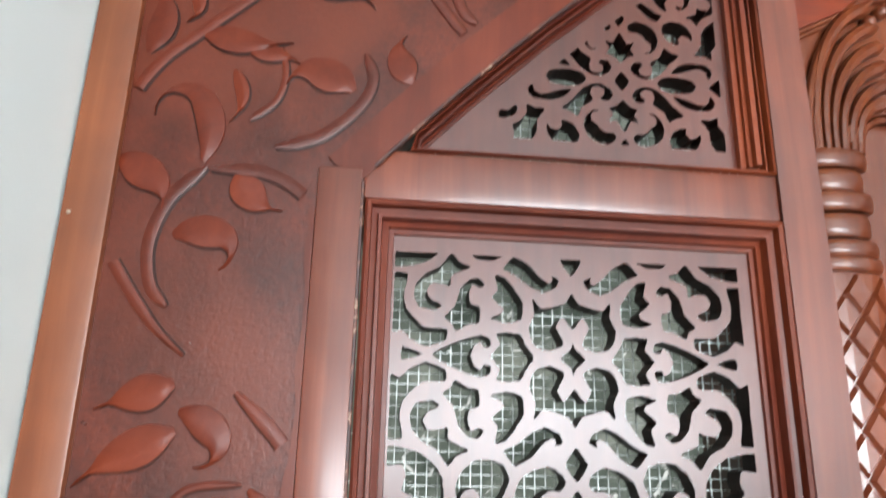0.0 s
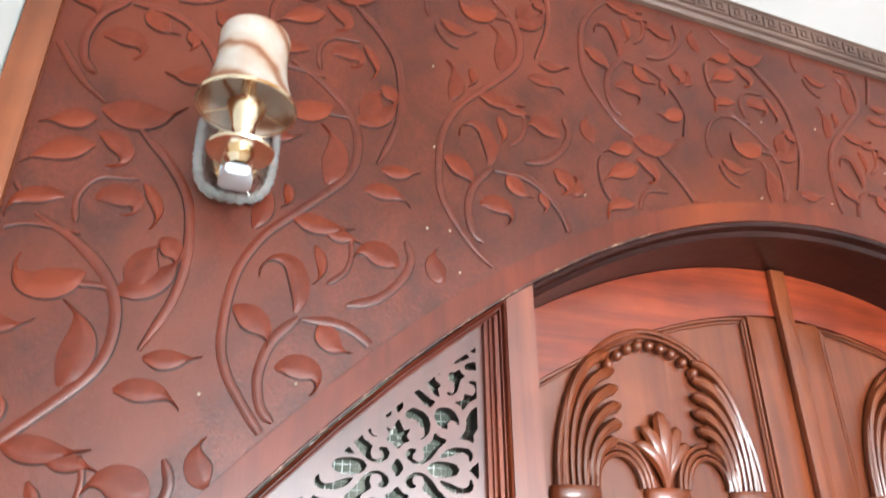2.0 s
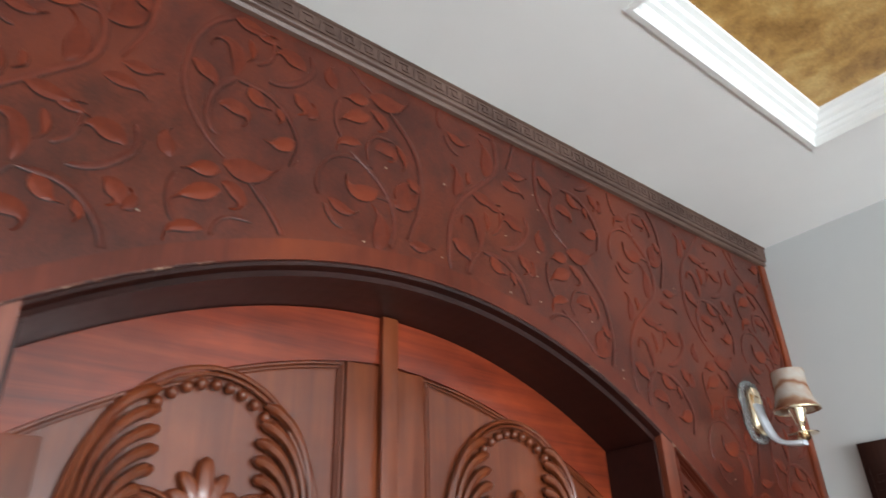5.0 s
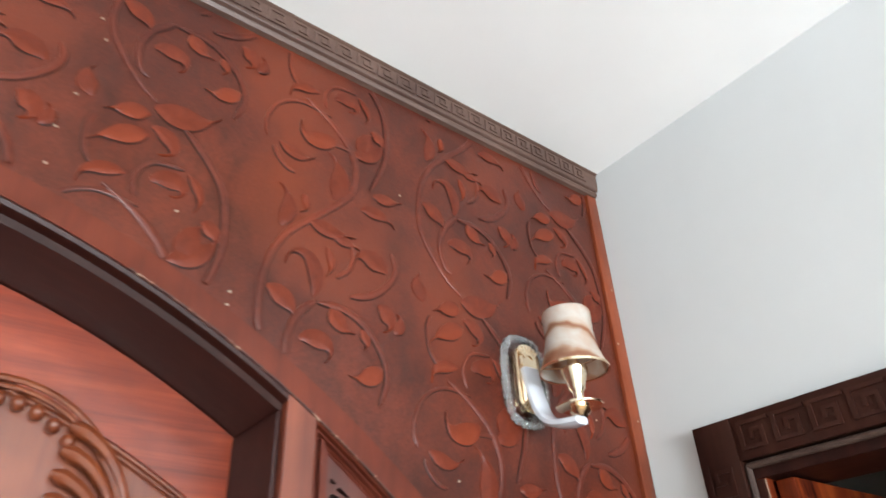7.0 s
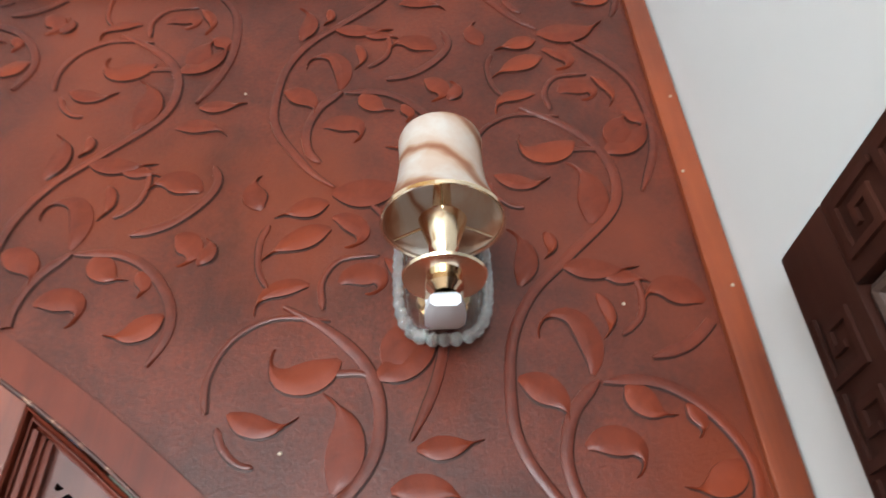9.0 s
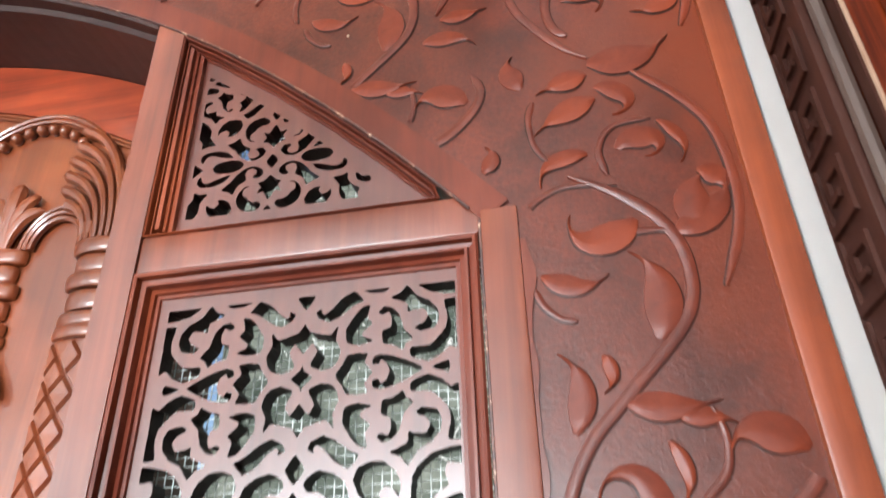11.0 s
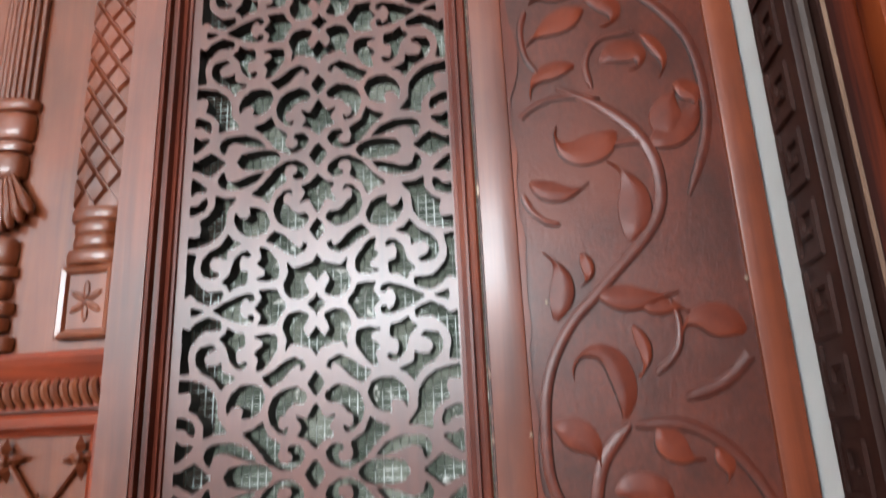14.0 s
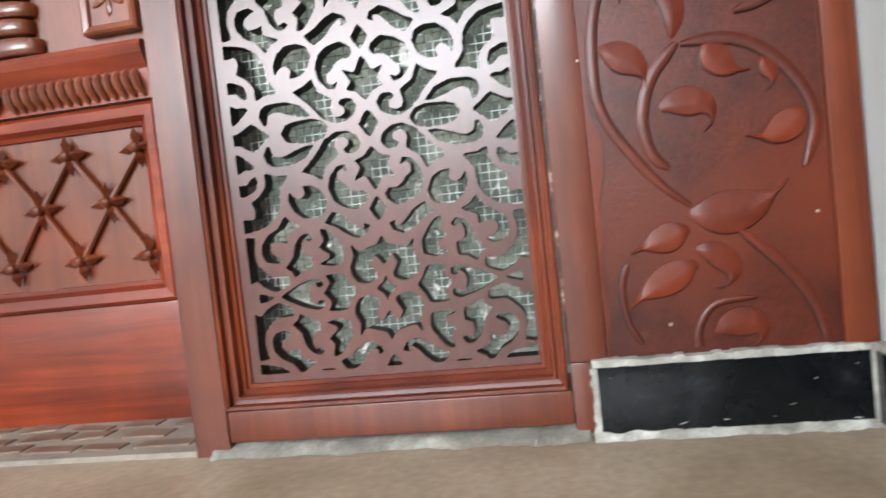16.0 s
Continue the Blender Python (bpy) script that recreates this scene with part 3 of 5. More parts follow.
CUTS_LOWER = [
    [(0.126, 0.082), (0.12, 0.09), (0.11, 0.093), (0.103, 0.086), (0.105, 0.076), (0.092, 0.077), (0.08, 0.085), (0.073, 0.102), (0.079, 0.116), (0.092, 0.121), (0.108, 0.12), (0.121, 0.11), (0.128, 0.095)],
    [(0.116, 0.131), (0.128, 0.125), (0.137, 0.116), (0.149, 0.131), (0.164, 0.139), (0.175, 0.152), (0.177, 0.166), (0.171, 0.177), (0.155, 0.18), (0.148, 0.175), (0.16, 0.168), (0.164, 0.159), (0.158, 0.15), (0.144, 0.151), (0.138, 0.153), (0.136, 0.14)],
    [(0.1, 0.15), (0.106, 0.143), (0.116, 0.145), (0.126, 0.156), (0.132, 0.175), (0.143, 0.188), (0.135, 0.194), (0.131, 0.202), (0.118, 0.195), (0.106, 0.192), (0.105, 0.176), (0.115, 0.172), (0.117, 0.16), (0.113, 0.15), (0.105, 0.153)],
]
CUTS_END = [
    [(0.087, 0.139), (0.077, 0.141), (0.067, 0.152), (0.057, 0.169), (0.059, 0.187), (0.075, 0.191), (0.092, 0.187), (0.08, 0.182), (0.078, 0.175), (0.09, 0.164), (0.084, 0.155)],
    [(0.201, 0.142), (0.186, 0.143), (0.189, 0.163), (0.186, 0.179), (0.177, 0.19), (0.165, 0.2), (0.142, 0.201), (0.143, 0.213), (0.162, 0.22), (0.179, 0.213), (0.19, 0.203), (0.201, 0.206), (0.199, 0.175)],
    [(0.045, 0.164), (0.036, 0.174), (0.018, 0.172), (0.012, 0.18), (0.019, 0.194), (0.012, 0.209), (0.013, 0.215), (0.026, 0.22), (0.04, 0.217), (0.047, 0.208), (0.049, 0.196), (0.043, 0.181)],
]
CUTS_JOIN = [
    [(0.02, 0.172), (0.007, 0.167), (-0.003, 0.151), (-0.013, 0.154), (-0.011, 0.2), (-0.002, 0.199), (0.007, 0.187)],
    [(-0.001, 0.208), (0.002, 0.218), (0.014, 0.23), (0.005, 0.241), (-0.0, 0.25), (-0.01, 0.249), (-0.012, 0.21)],
    [(0.085, 0.204), (0.061, 0.204), (0.055, 0.214), (0.046, 0.227), (0.047, 0.245), (0.088, 0.244), (0.093, 0.231), (0.082, 0.216)],
    [(0.155, 0.229), (0.137, 0.218), (0.12, 0.211), (0.104, 0.207), (0.094, 0.21), (0.093, 0.218), (0.1, 0.219), (0.103, 0.213), (0.111, 0.219), (0.115, 0.231), (0.113, 0.242), (0.143, 0.24)],
    [(0.187, 0.223), (0.167, 0.23), (0.188, 0.239)],
]


def smooth_ring(pts, per=5):
    """A closed smooth outline through pts."""
    n = len(pts)
    out = []
    for i in range(n):
        a, b, c, d = (pts[(i + k) % n] for k in (-1, 0, 1, 2))
        for k in range(per):
            t = k / per
            out.append(tuple(0.5 * (2 * b[m] + 0.8 * (c[m] - a[m]) * t + (1.6 * a[m] - 4.4 * b[m] + 3.6 * c[m] - 0.8 * d[m]) * t * t + (1.2 * b[m] - 0.8 * a[m] - 1.2 * c[m] + 0.8 * d[m]) * t ** 3) for m in (0, 1)))
    return np.array(out)


TILE_W, TILE_H, TILE_STEP = 0.216, 0.229, 0.0014


def fret_tile():
    """Signed distance over one quarter: more than nought in the cut-outs, less in the wood."""
    xs = np.arange(0, TILE_W + TILE_STEP, TILE_STEP)
    zs = np.arange(0, TILE_H + TILE_STEP, TILE_STEP)
    gx, gz = np.meshgrid(xs, zs)
    dist = np.full(gx.shape, 1.0)
    inside = np.zeros(gx.shape, bool)
    for outline in CUTS_ROSE + CUTS_MIDDLE + CUTS_SIDE + CUTS_LOWER + CUTS_END + CUTS_JOIN:
        ring = smooth_ring(outline)
        hit = np.zeros(gx.shape, bool)
        for (ax, az), (bx, bz) in zip(ring, np.roll(ring, -1, axis=0)):
            np.minimum(dist, np.hypot(gx - (ax + bx) / 2, gz - (az + bz) / 2), out=dist)
            np.minimum(dist, np.hypot(gx - ax, gz - az), out=dist)
            if az != bz:
                hit ^= ((az > gz) != (bz > gz)) & (gx < ax + (gz - az) / (bz - az) * (bx - ax))
        inside |= hit
    return np.where(inside, dist, -dist)


FRET = fret_tile()


def fret_field(x, z):
    """Less than nought inside the wood of the fretwork. x, z from the middle of the panel."""
    u = np.clip(np.abs(x), 0, TILE_W - TILE_STEP) / TILE_STEP
    v = np.abs((z + TILE_H) % (2 * TILE_H) - TILE_H) / TILE_STEP
    i, j = u.astype(int), np.minimum(v.astype(int), FRET.shape[0] - 2)
    a, b = u - i, v - j
    return (FRET[j, i] * (1 - a) + FRET[j, i + 1] * a) * (1 - b) + (FRET[j + 1, i] * (1 - a) + FRET[j + 1, i + 1] * a) * b


def cut_board(geo, xs, zs, field, y0, y1):
    """A board between y0 and y1 wherever field < 0, cut along the contour cell by cell."""
    nx, nz = len(xs), len(zs)
    field = np.where(np.abs(field) < 1e-6, 1e-6, field)
    inside = field < 0
    v, f, seen = geo.v, geo.f, {}

    def vert(key, x, z):
        if key not in seen:
            seen[key] = len(v)
            v.extend([(x, y0, z), (x, y1, z)])
        return seen[key]

    def corner(i, j):
        return vert((i, j), xs[i], zs[j])

    def cross(i, j, k, l):
        a, b = field[j, i], field[l, k]
        t = a / (a - b)
        return vert((min((i, j), (k, l)), max((i, j), (k, l)), 1), xs[i] + (xs[k] - xs[i]) * t, zs[j] + (zs[l] - zs[j]) * t)

    full = inside[:-1, :-1] & inside[1:, :-1] & inside[:-1, 1:] & inside[1:, 1:]
    some = inside[:-1, :-1] | inside[1:, :-1] | inside[:-1, 1:] | inside[1:, 1:]
    for j in range(nz - 1):
        i = 0
        while i < nx - 1:
            if full[j, i]:
                k = i
                while k < nx - 1 and full[j, k]:
                    k += 1
                a, b, c, d = corner(i, j), corner(k, j), corner(k, j + 1), corner(i, j + 1)
                f.append((a, b, c, d))
                i = k
                continue
            if some[j, i]:
                ring = [(i, j), (i + 1, j), (i + 1, j + 1), (i, j + 1)]
                poly, cuts = [], []
                for n in range(4):
                    p, q = ring[n], ring[(n + 1) % 4]
                    ip, iq = inside[p[1], p[0]], inside[q[1], q[0]]
                    if ip:
                        poly.append(corner(*p))
                    if ip != iq:
                        c = cross(*p, *q)
                        poly.append(c)
                        cuts.append((c, ip))
                if len(poly) >= 3:
                    f.append(tuple(poly))
                    for n, (c, leaving) in enumerate(cuts):
                        if leaving:
                            e = cuts[(n + 1) % len(cuts)][0]
                            f.append((c, c + 1, e + 1, e))
            i += 1


def shade_cuts(ob):
    """The sawn edges of a pierced board take a near-black colour in place of shade."""
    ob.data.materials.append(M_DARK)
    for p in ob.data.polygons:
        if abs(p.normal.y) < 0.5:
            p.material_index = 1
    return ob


def smooth_min_border(x, z, x0, x1, z0, z1):
    """Less than nought outside the rectangle of the pierced field."""
    return np.minimum(np.minimum(x - x0, x1 - x), np.minimum(z - z0, z1 - z))


# ---- side light: posts, mouldings, fretwork, wire mesh ----
LX0, LX1 = 0.825, 1.309     # moulding's outer edges
FX0, FX1, FZ0, FZ1 = 0.873, 1.273, 0.108, 1.705


def side_light():
    th = thing("side_light", "tall side light with pierced wooden fretwork and triangular top", "window", "side lights of the door")
    g = Geo()
    # upright next to the door, its head cut to the arch
    x0, x1 = 0.773, LX0
    zt = [arch_z(x0) - 0.002, arch_z(x1) - 0.002]
    g.prism([(x0, 0.0), (x1, 0.0), (x1, zt[1]), (x0, zt[0])], -0.006, 0.235)
    part("post", g, M_FRAME, th)
    g = Geo()
    g.box(LX0 + 0.0005, 1.3125, -0.003, 0.1, 0.018, 0.063, 0.003)
    part("sill_rail", g, M_FRAME, th, "", True)
    g = Geo()
    g.box(LX0 + 0.0005, 1.3125, -0.003, 0.1, 1.757, 1.815, 0.004)
    part("transom", g, M_FRAME, th, "", True)
    prof = [(0.0, -0.004), (0.003, -0.007), (0.007, -0.005), (0.008, 0.006), (0.014, 0.008), (0.0155, 0.002), (0.019, 0.002), (0.0205, 0.014), (0.027, 0.013), (0.028, 0.018), (0.033, 0.018), (0.034, 0.023)]
    g = Geo()
    g.mould([(LX0, 0.063), (LX1, 0.063), (LX1, 1.757), (LX0, 1.757)], prof)
    part("moulding", g, M_BAND, th, "stepped moulding round the fretwork")
    # triangular top light: its outline follows the arch
    tri = [(LX0 + 0.001, 1.815), (1.262, 1.815)] + [(x, arch_z(x) - 0.003) for x in (1.256, 1.19, 1.1, 1.0, 0.9)] + [(LX0 + 0.001, arch_z(LX0) - 0.003)]
    g = Geo()
    g.mould(tri, [(d * 0.42, y) for d, y in prof])
    part("moulding", g, M_BAND, th, "narrow moulding round the triangular light")
    for a, b, y in ((0.0145, 0.021, 0.0), (0.0215, 0.0265, 0.008), (0.027, 0.034, 0.013)):
        g = Geo()
        a, b = LX0 + a, LX0 + b
        g.prism([(a, 1.829), (b, 1.829), (b, arch_z(b) - 0.019), (a, arch_z(a) - 0.019)], y, 0.0235)
        part("bead", g, M_BAND, th)
    step = 0.0022
    xs = np.arange(LX0 + 0.033, LX1 - 0.032, step)
    zs = np.arange(0.063 + 0.033, 1.757 - 0.032, step)
    gx, gz = np.meshgrid(xs, zs)
    fld = np.minimum(fret_field(gx - (FX0 + FX1) / 2, gz - 0.905) + 0.0004, smooth_min_border(gx, gz, FX0, FX1, FZ0, FZ1))
    g = Geo()
    cut_board(g, xs, zs, fld, 0.022, 0.05)
    shade_cuts(part("fretwork", g, M_GRILLE, th, "pierced scrollwork panel", fix=False))
    xs = np.arange(LX0 + 0.014, 1.29, step)
    zs = np.arange(1.815 + 0.014, 2.22, step)
    gx, gz = np.meshgrid(xs, zs)
    slope = np.sqrt(1 + (2 * 0.394 * gx) ** 2)
    top = (arch_z(gx) - gz) / slope
    hole = np.minimum(np.minimum(gx - (LX0 + 0.046), gz - 1.853), top - 0.042)
    fld = np.minimum(fret_field((gx - 1.0) * 1.3, (gz - 1.94) * 1.3) - 0.0012, hole)
    fld = np.where(top < 0.0155, 1.0, fld)
    g = Geo()
    cut_board(g, xs, zs, fld, 0.022, 0.05)
    shade_cuts(part("fretwork", g, M_GRILLE, th, "pierced triangular scrollwork panel", fix=False))
    g = Geo()
    for i in range(int((LX1 - LX0) / 0.012)):
        x = LX0 + 0.006 + i * 0.012
        top = arch_z(x) - 0.02
        g.box(x, x + 0.001, 0.066, 0.0675, 0.07, top)
    for j in range(int(2.1 / 0.012)):
        z = 0.075 + j * 0.012
        if z < arch_z(LX0):
            x1 = LX1 if z < 1.78 else math.sqrt(max(0.0, (2.49 - z) / 0.42))
            g.box(LX0, min(LX1, x1), 0.0676, 0.0688, z, z + 0.001)
    tagged(part("wire_mesh", g, M_WIRE, th, "pale wire insect mesh behind the fretwork", fix=False), kind="stuff")
    return th


def chipped_edges():
    """Varnish knocked off along the arch and the side lights' edges."""
    for s in (-1, 1):
        g = Geo()
        xs = [0.5 + 0.8 * i / 40 for i in range(41)]
        g.tube([(s * x, -0.0055, arch_z(x) + 0.0015) for x in xs], 0.0024, 6)
        part("worn_edge", g, M_CHIP, panel, "worn edge with chipped varnish", True)
        g = Geo()
        g.tube([(s * 1.3125, -0.0045, z) for z in (0.1, 0.5, 1.0, 1.5, 1.775)], 0.0022, 6)
        part("worn_edge", g, M_CHIP, panel, "worn edge with chipped varnish", True)


chipped_edges()
right_light = side_light()
copy_thing(right_light, Matrix.Diagonal((-1, 1, 1, 1)))


# ---- arched door frame ----
def door_frame():
    th = thing("door_frame", "dark varnished wooden arched door frame, its deep reveals darkened as in shade", "door frame", kind="structure")
    g = Geo()
    xs = [-0.773 + 1.546 * i / 40 for i in range(41)]
    for a, b in zip(xs, xs[1:]):
        za, zb = arch_z(a), arch_z(b)
        ring = [(0.03, -0.001), (-0.006, -0.001), (-0.01, -0.006), (-0.007, -0.012), (0.012, -0.016), (0.018, -0.026), (0.2, -0.03), (0.23, -0.03)]
        va = [(a, y, za + d) for y, d in ring]
        vb = [(b, y, zb + d) for y, d in ring]
        n = len(ring)
        g.add(va + vb, [(i, i + 1, n + i + 1, n + i) for i in range(n - 1)])
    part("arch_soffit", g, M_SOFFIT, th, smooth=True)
    for s in (-1, 1):
        g = Geo()
        xa, xb = sorted((s * 0.7725, s * 0.764))
        g.box(xa, xb, 0.012, 0.186, 0.02, arch_z(0.768) - 0.03, 0.002)
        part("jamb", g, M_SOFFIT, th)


door_frame()


# ---- carved door leaf (built for the one right of the meeting line) ----
def half_ring(g, cx, z, w, h, d, y=Y_LEAF):
    """One cushion ring of a carved half column, centred at cx, z."""
    prof = [(z - h / 2, w * 0.44), (z - h * 0.42, w * 0.48), (z - h * 0.15, w * 0.5), (z + h * 0.15, w * 0.5), (z + h * 0.42, w * 0.48), (z + h / 2, w * 0.44)]
    g.lathe(cx, y, prof, 12, False, d / (w / 2))
    for zz, ww in ((z - h / 2, w * 0.44), (z + h / 2, w * 0.44)):
        n = 12
        ring = [(cx + ww * math.cos(math.pi + math.pi * k / n), y + d / (w / 2) * ww * math.sin(math.pi + math.pi * k / n), zz) for k in range(n + 1)]
        g.add(ring, [tuple(range(n + 1))])


def capital(g, cx, z_top, w=0.108):
    for dz, k, h in ((0.016, 1.0, 0.03), (0.05, 0.8, 0.034), (0.085, 1.0, 0.03), (0.122, 0.82, 0.036), (0.158, 0.95, 0.026), (0.182, 1.0, 0.022)):
        half_ring(g, cx, z_top - dz, w * k, h, 0.026 * k)


def shell(g, cx, z_top, z_bot, w_top, w_bot, n=9, y=Y_LEAF - 0.004):
    for i in range(n):
        u = (i / (n - 1)) * 2 - 1
        a = (cx + u * w_top / 2 * 0.8, y - 0.012, z_top)
        e = (cx + u * w_bot / 2, y - 0.01, z_bot + 0.035 * u * u * (1 if z_bot < z_top else -1))
        pts = [tuple(p + (q - p) * t for p, q in zip(a, e)) for t in (0, 0.3, 0.6, 0.85, 1.0)]
        r = abs(w_bot) / n * 0.62
        g.tube(pts, [r * 0.45, r * 0.6, r * 0.9, r * 1.05, r * 0.5], 8, 1.2)


def lattice_column(g, cx, z0, z1, w=0.096, y=Y_LEAF):
    """A half column cut with a net of diamonds."""
    hw, dz = w / 2, 0.062
    n = int(round((z1 - z0) / dz))
    dz = (z1 - z0) / n
    g.lathe(cx, y, [(z0, hw), (z1, hw)], 10, False, 0.26)

    def relief(x):
        return y - 0.026 * hw * math.sqrt(max(0.0, 1 - ((x - cx) / hw / 1.02) ** 2)) / hw * 0.5

    def pad(poly):
        m = Vector((sum(p[0] for p in poly) / len(poly), sum(p[1] for p in poly) / len(poly)))
        outer = [m + (Vector(p) - m) * 0.93 for p in poly]
        inner = [m + (Vector(p) - m) * 0.72 for p in poly]
        k = len(poly)
        g.add([(p.x, relief(p.x) - 0.001, p.y) for p in outer] + [(p.x, relief(p.x) - 0.0065, p.y) for p in inner],
              [(i, (i + 1) % k, k + (i + 1) % k, k + i) for i in range(k)] + [tuple(range(k, 2 * k))])

    q = hw * 0.98
    for i in range(n):
        zc = z0 + (i + 0.5) * dz
        pad([(cx - q / 2, zc - 0), (cx, zc - dz / 2), (cx + q / 2, zc), (cx, zc + dz / 2)])
        for s in (-1, 1):
            pad([(cx + s * q, zc - dz / 2), (cx + s * q, zc + dz / 2), (cx + s * q / 2, zc)])
            if i < n - 1:
                zz = zc + dz / 2
                pad([(cx + s * q / 2, zz - dz / 2), (cx + s * q * 0.98, zz), (cx + s * q / 2, zz + dz / 2), (cx, zz)])


def star(g, x, z, y, r=0.034):
    """A four-petalled star flower carved in the round."""
    for k in range(4):
        a = math.pi / 2 * k + 0.12
        dx, dz = math.cos(a), math.sin(a)
        tip, mid = (x + dx * r, y - 0.006, z + dz * r), (x + dx * r * 0.5, y - 0.021, z + dz * r * 0.5)
        s1, s2 = (x + dx * r * 0.42 - dz * r * 0.26, y - 0.006, z + dz * r * 0.42 + dx * r * 0.26), (x + dx * r * 0.42 + dz * r * 0.26, y - 0.006, z + dz * r * 0.42 - dx * r * 0.26)
        root = (x, y - 0.014, z)
        g.add([root, s1, tip, s2, mid], [(0, 1, 4), (1, 2, 4), (2, 3, 4), (3, 0, 4), (0, 3, 2, 1)])
    g.ball((x, y - 0.014, z), (r * 0.26, 0.012, r * 0.26), 8, 6)


def door_leaf():
    th = thing("carved_door_leaf", "red-brown varnished wooden door leaf with carved arches and columns", "door", "leaves of the double door")
    Y = Y_LEAF
    x0, x1 = 0.004, 0.763
    top = lambda x: arch_z(x) - 0.031
    n = 16
    xs = [x0 + (x1 - x0) * i / n for i in range(n + 1)]
    g = Geo()
    g.prism([(x0, 0.004), (x1, 0.004)] + [(x, top(x)) for x in reversed(xs)], Y + 0.004, Y + 0.035)
    part("panel", g, M_LEAF, th)
    # stiles and rails stand proud of the panel
    g = Geo()
    g.box(x0, 0.108, Y - 0.008, Y + 0.004, 0.66, top(0.1) - 0.12, 0.003)
    part("stile", g, M_LEAF, th, "", True)
    g = Geo()
    g.box(0.675, x1, Y - 0.008, Y + 0.004, 0.66, top(0.76) - 0.13, 0.003)
    part("stile", g, M_LEAF, th, "", True)
    g = Geo()
    lo = [(x, top(x) - (0.115 + 0.045 * x)) for x in xs]
    g.prism(lo + [(x, top(x) - 0.0005) for x in reversed(xs)], Y - 0.009, Y + 0.004)
    part("top_rail", g, M_RAIL, th, "bright red-brown arched top rail")
    g = Geo()
    for dd, rr in ((0.004, 0.004), (0.013, 0.0028)):
        pts = [(x, Y - 0.002, z - dd) for x, z in lo if x > 0.1]
        pts = [(0.112 + dd, Y - 0.002, 1.2), (0.112 + dd, Y - 0.002, pts[0][2])] + pts[1:]
        g.tube(pts, rr, 6)
    part("panel_bead", g, M_LEAF, th, smooth=True)
    # fan arch: outer rolls, flutes, pearls
    cx, zb = 0.4, 1.943
    g = Geo()
    for a, h, r in ((0.24, 0.32, 0.0065), (0.229, 0.308, 0.005)):
        g.tube([(cx + a * math.cos(t), Y - 0.006, zb + h * math.sin(t)) for t in (math.pi * i / 28 for i in range(29))], r, 8, 1.3)
    part("arch_roll", g, M_LEAF, th, smooth=True)
    g = Geo()
    ends = [(0.104, 0.262), (0.1, 0.225), (0.095, 0.19), (0.092, 0.155), (0.095, 0.12), (0.11, 0.085)]
    for s in (-1, 1):
        for k, (ex, ez) in enumerate(ends):
            sx = 0.222 - 0.0135 * k
            pts = bezier((cx + s * sx, Y - 0.004, zb), (cx + s * (sx + 0.006), Y - 0.008, zb + ez * 0.62), (cx + s * (ex + 0.075 - 0.008 * k), Y - 0.012, zb + ez * 0.93), (cx + s * ex, Y - 0.011, zb + ez), 12)
            g = Geo()
            g.tube(pts, [0.0055 + 0.0085 * (i / 12) ** 1.3 for i in range(12)] + [0.006], 8, 1.25)
            part("flute", g, M_LEAF, th, "", True)
    g = Geo()
    for i in range(9):
        t = math.pi * (0.31 + 0.38 * i / 8)
        g.ball((cx + 0.19 * math.cos(t), Y - 0.006, zb + 0.288 * math.sin(t)), (0.0115, 0.014, 0.0125), 10, 6)
        part("pearl", g, M_LEAF, th, "", True)
        g = Geo()
    # twin arches over the columns and the fleuron between them
    for s in (-1, 1):
        g = Geo()
        for r, rr in ((0.052, 0.006), (0.063, 0.0065), (0.074, 0.005)):
            c = cx + s * 0.106
            g.tube([(c + r * math.cos(t), Y - 0.006, zb + r * 1.18 * math.sin(t)) for t in (math.pi * i / 18 for i in range(19))], rr, 8, 1.2)
        part("small_arch", g, M_LEAF, th, smooth=True)
    g = Geo()
    for a, ln, w in ((0, 0.15, 0.016), (-0.33, 0.125, 0.013), (0.33, 0.125, 0.013), (-0.62, 0.1, 0.012), (0.62, 0.1, 0.012)):
        pts = bezier((cx, Y - 0.006, zb), (cx + 0.25 * ln * math.sin(a * 0.3), Y - 0.016, zb + ln * 0.45), (cx + 0.8 * ln * math.sin(a * 0.8), Y - 0.018, zb + ln * 0.85), (cx + 1.15 * ln * math.sin(a), Y - 0.008, zb + ln * math.cos(a)), 10)
        g.tube(pts, [w * (0.45 + 0.75 * math.sin(math.pi * min(1, i / 10 * 0.95))) * (1 if i < 10 else 0.3) for i in range(11)], 8, 0.8)
    part("fleuron", g, M_LEAF, th, "carved leaf between the twin arches", True)
    # three columns
    for c in (0.19, 0.397, 0.602):
        g = Geo()
        capital(g, c, 1.945)
        part("capital", g, M_LEAF, th, "ringed capital", True)
    for c in (0.19, 0.602):
        g = Geo()
        lattice_column(g, c, 0.92, 1.752)
        part("lattice_column", g, M_LEAF, th, "half column cut with diamonds")
        g = Geo()
        for z, w, h in ((0.906, 0.1, 0.026), (0.88, 0.082, 0.026), (0.854, 0.082, 0.026), (0.826, 0.104, 0.028)):
            half_ring(g, c, z, w, h, 0.024)
        part("column_base", g, M_LEAF, th, smooth=True)
        g = Geo()
        g.mould([(c - 0.051, 0.681), (c + 0.051, 0.681), (c + 0.051, 0.81), (c - 0.051, 0.81)], [(0, Y + 0.004), (0, Y - 0.016), (0.004, Y - 0.019), (0.012, Y - 0.016), (0.016, Y - 0.01), (0.05, Y - 0.01)])
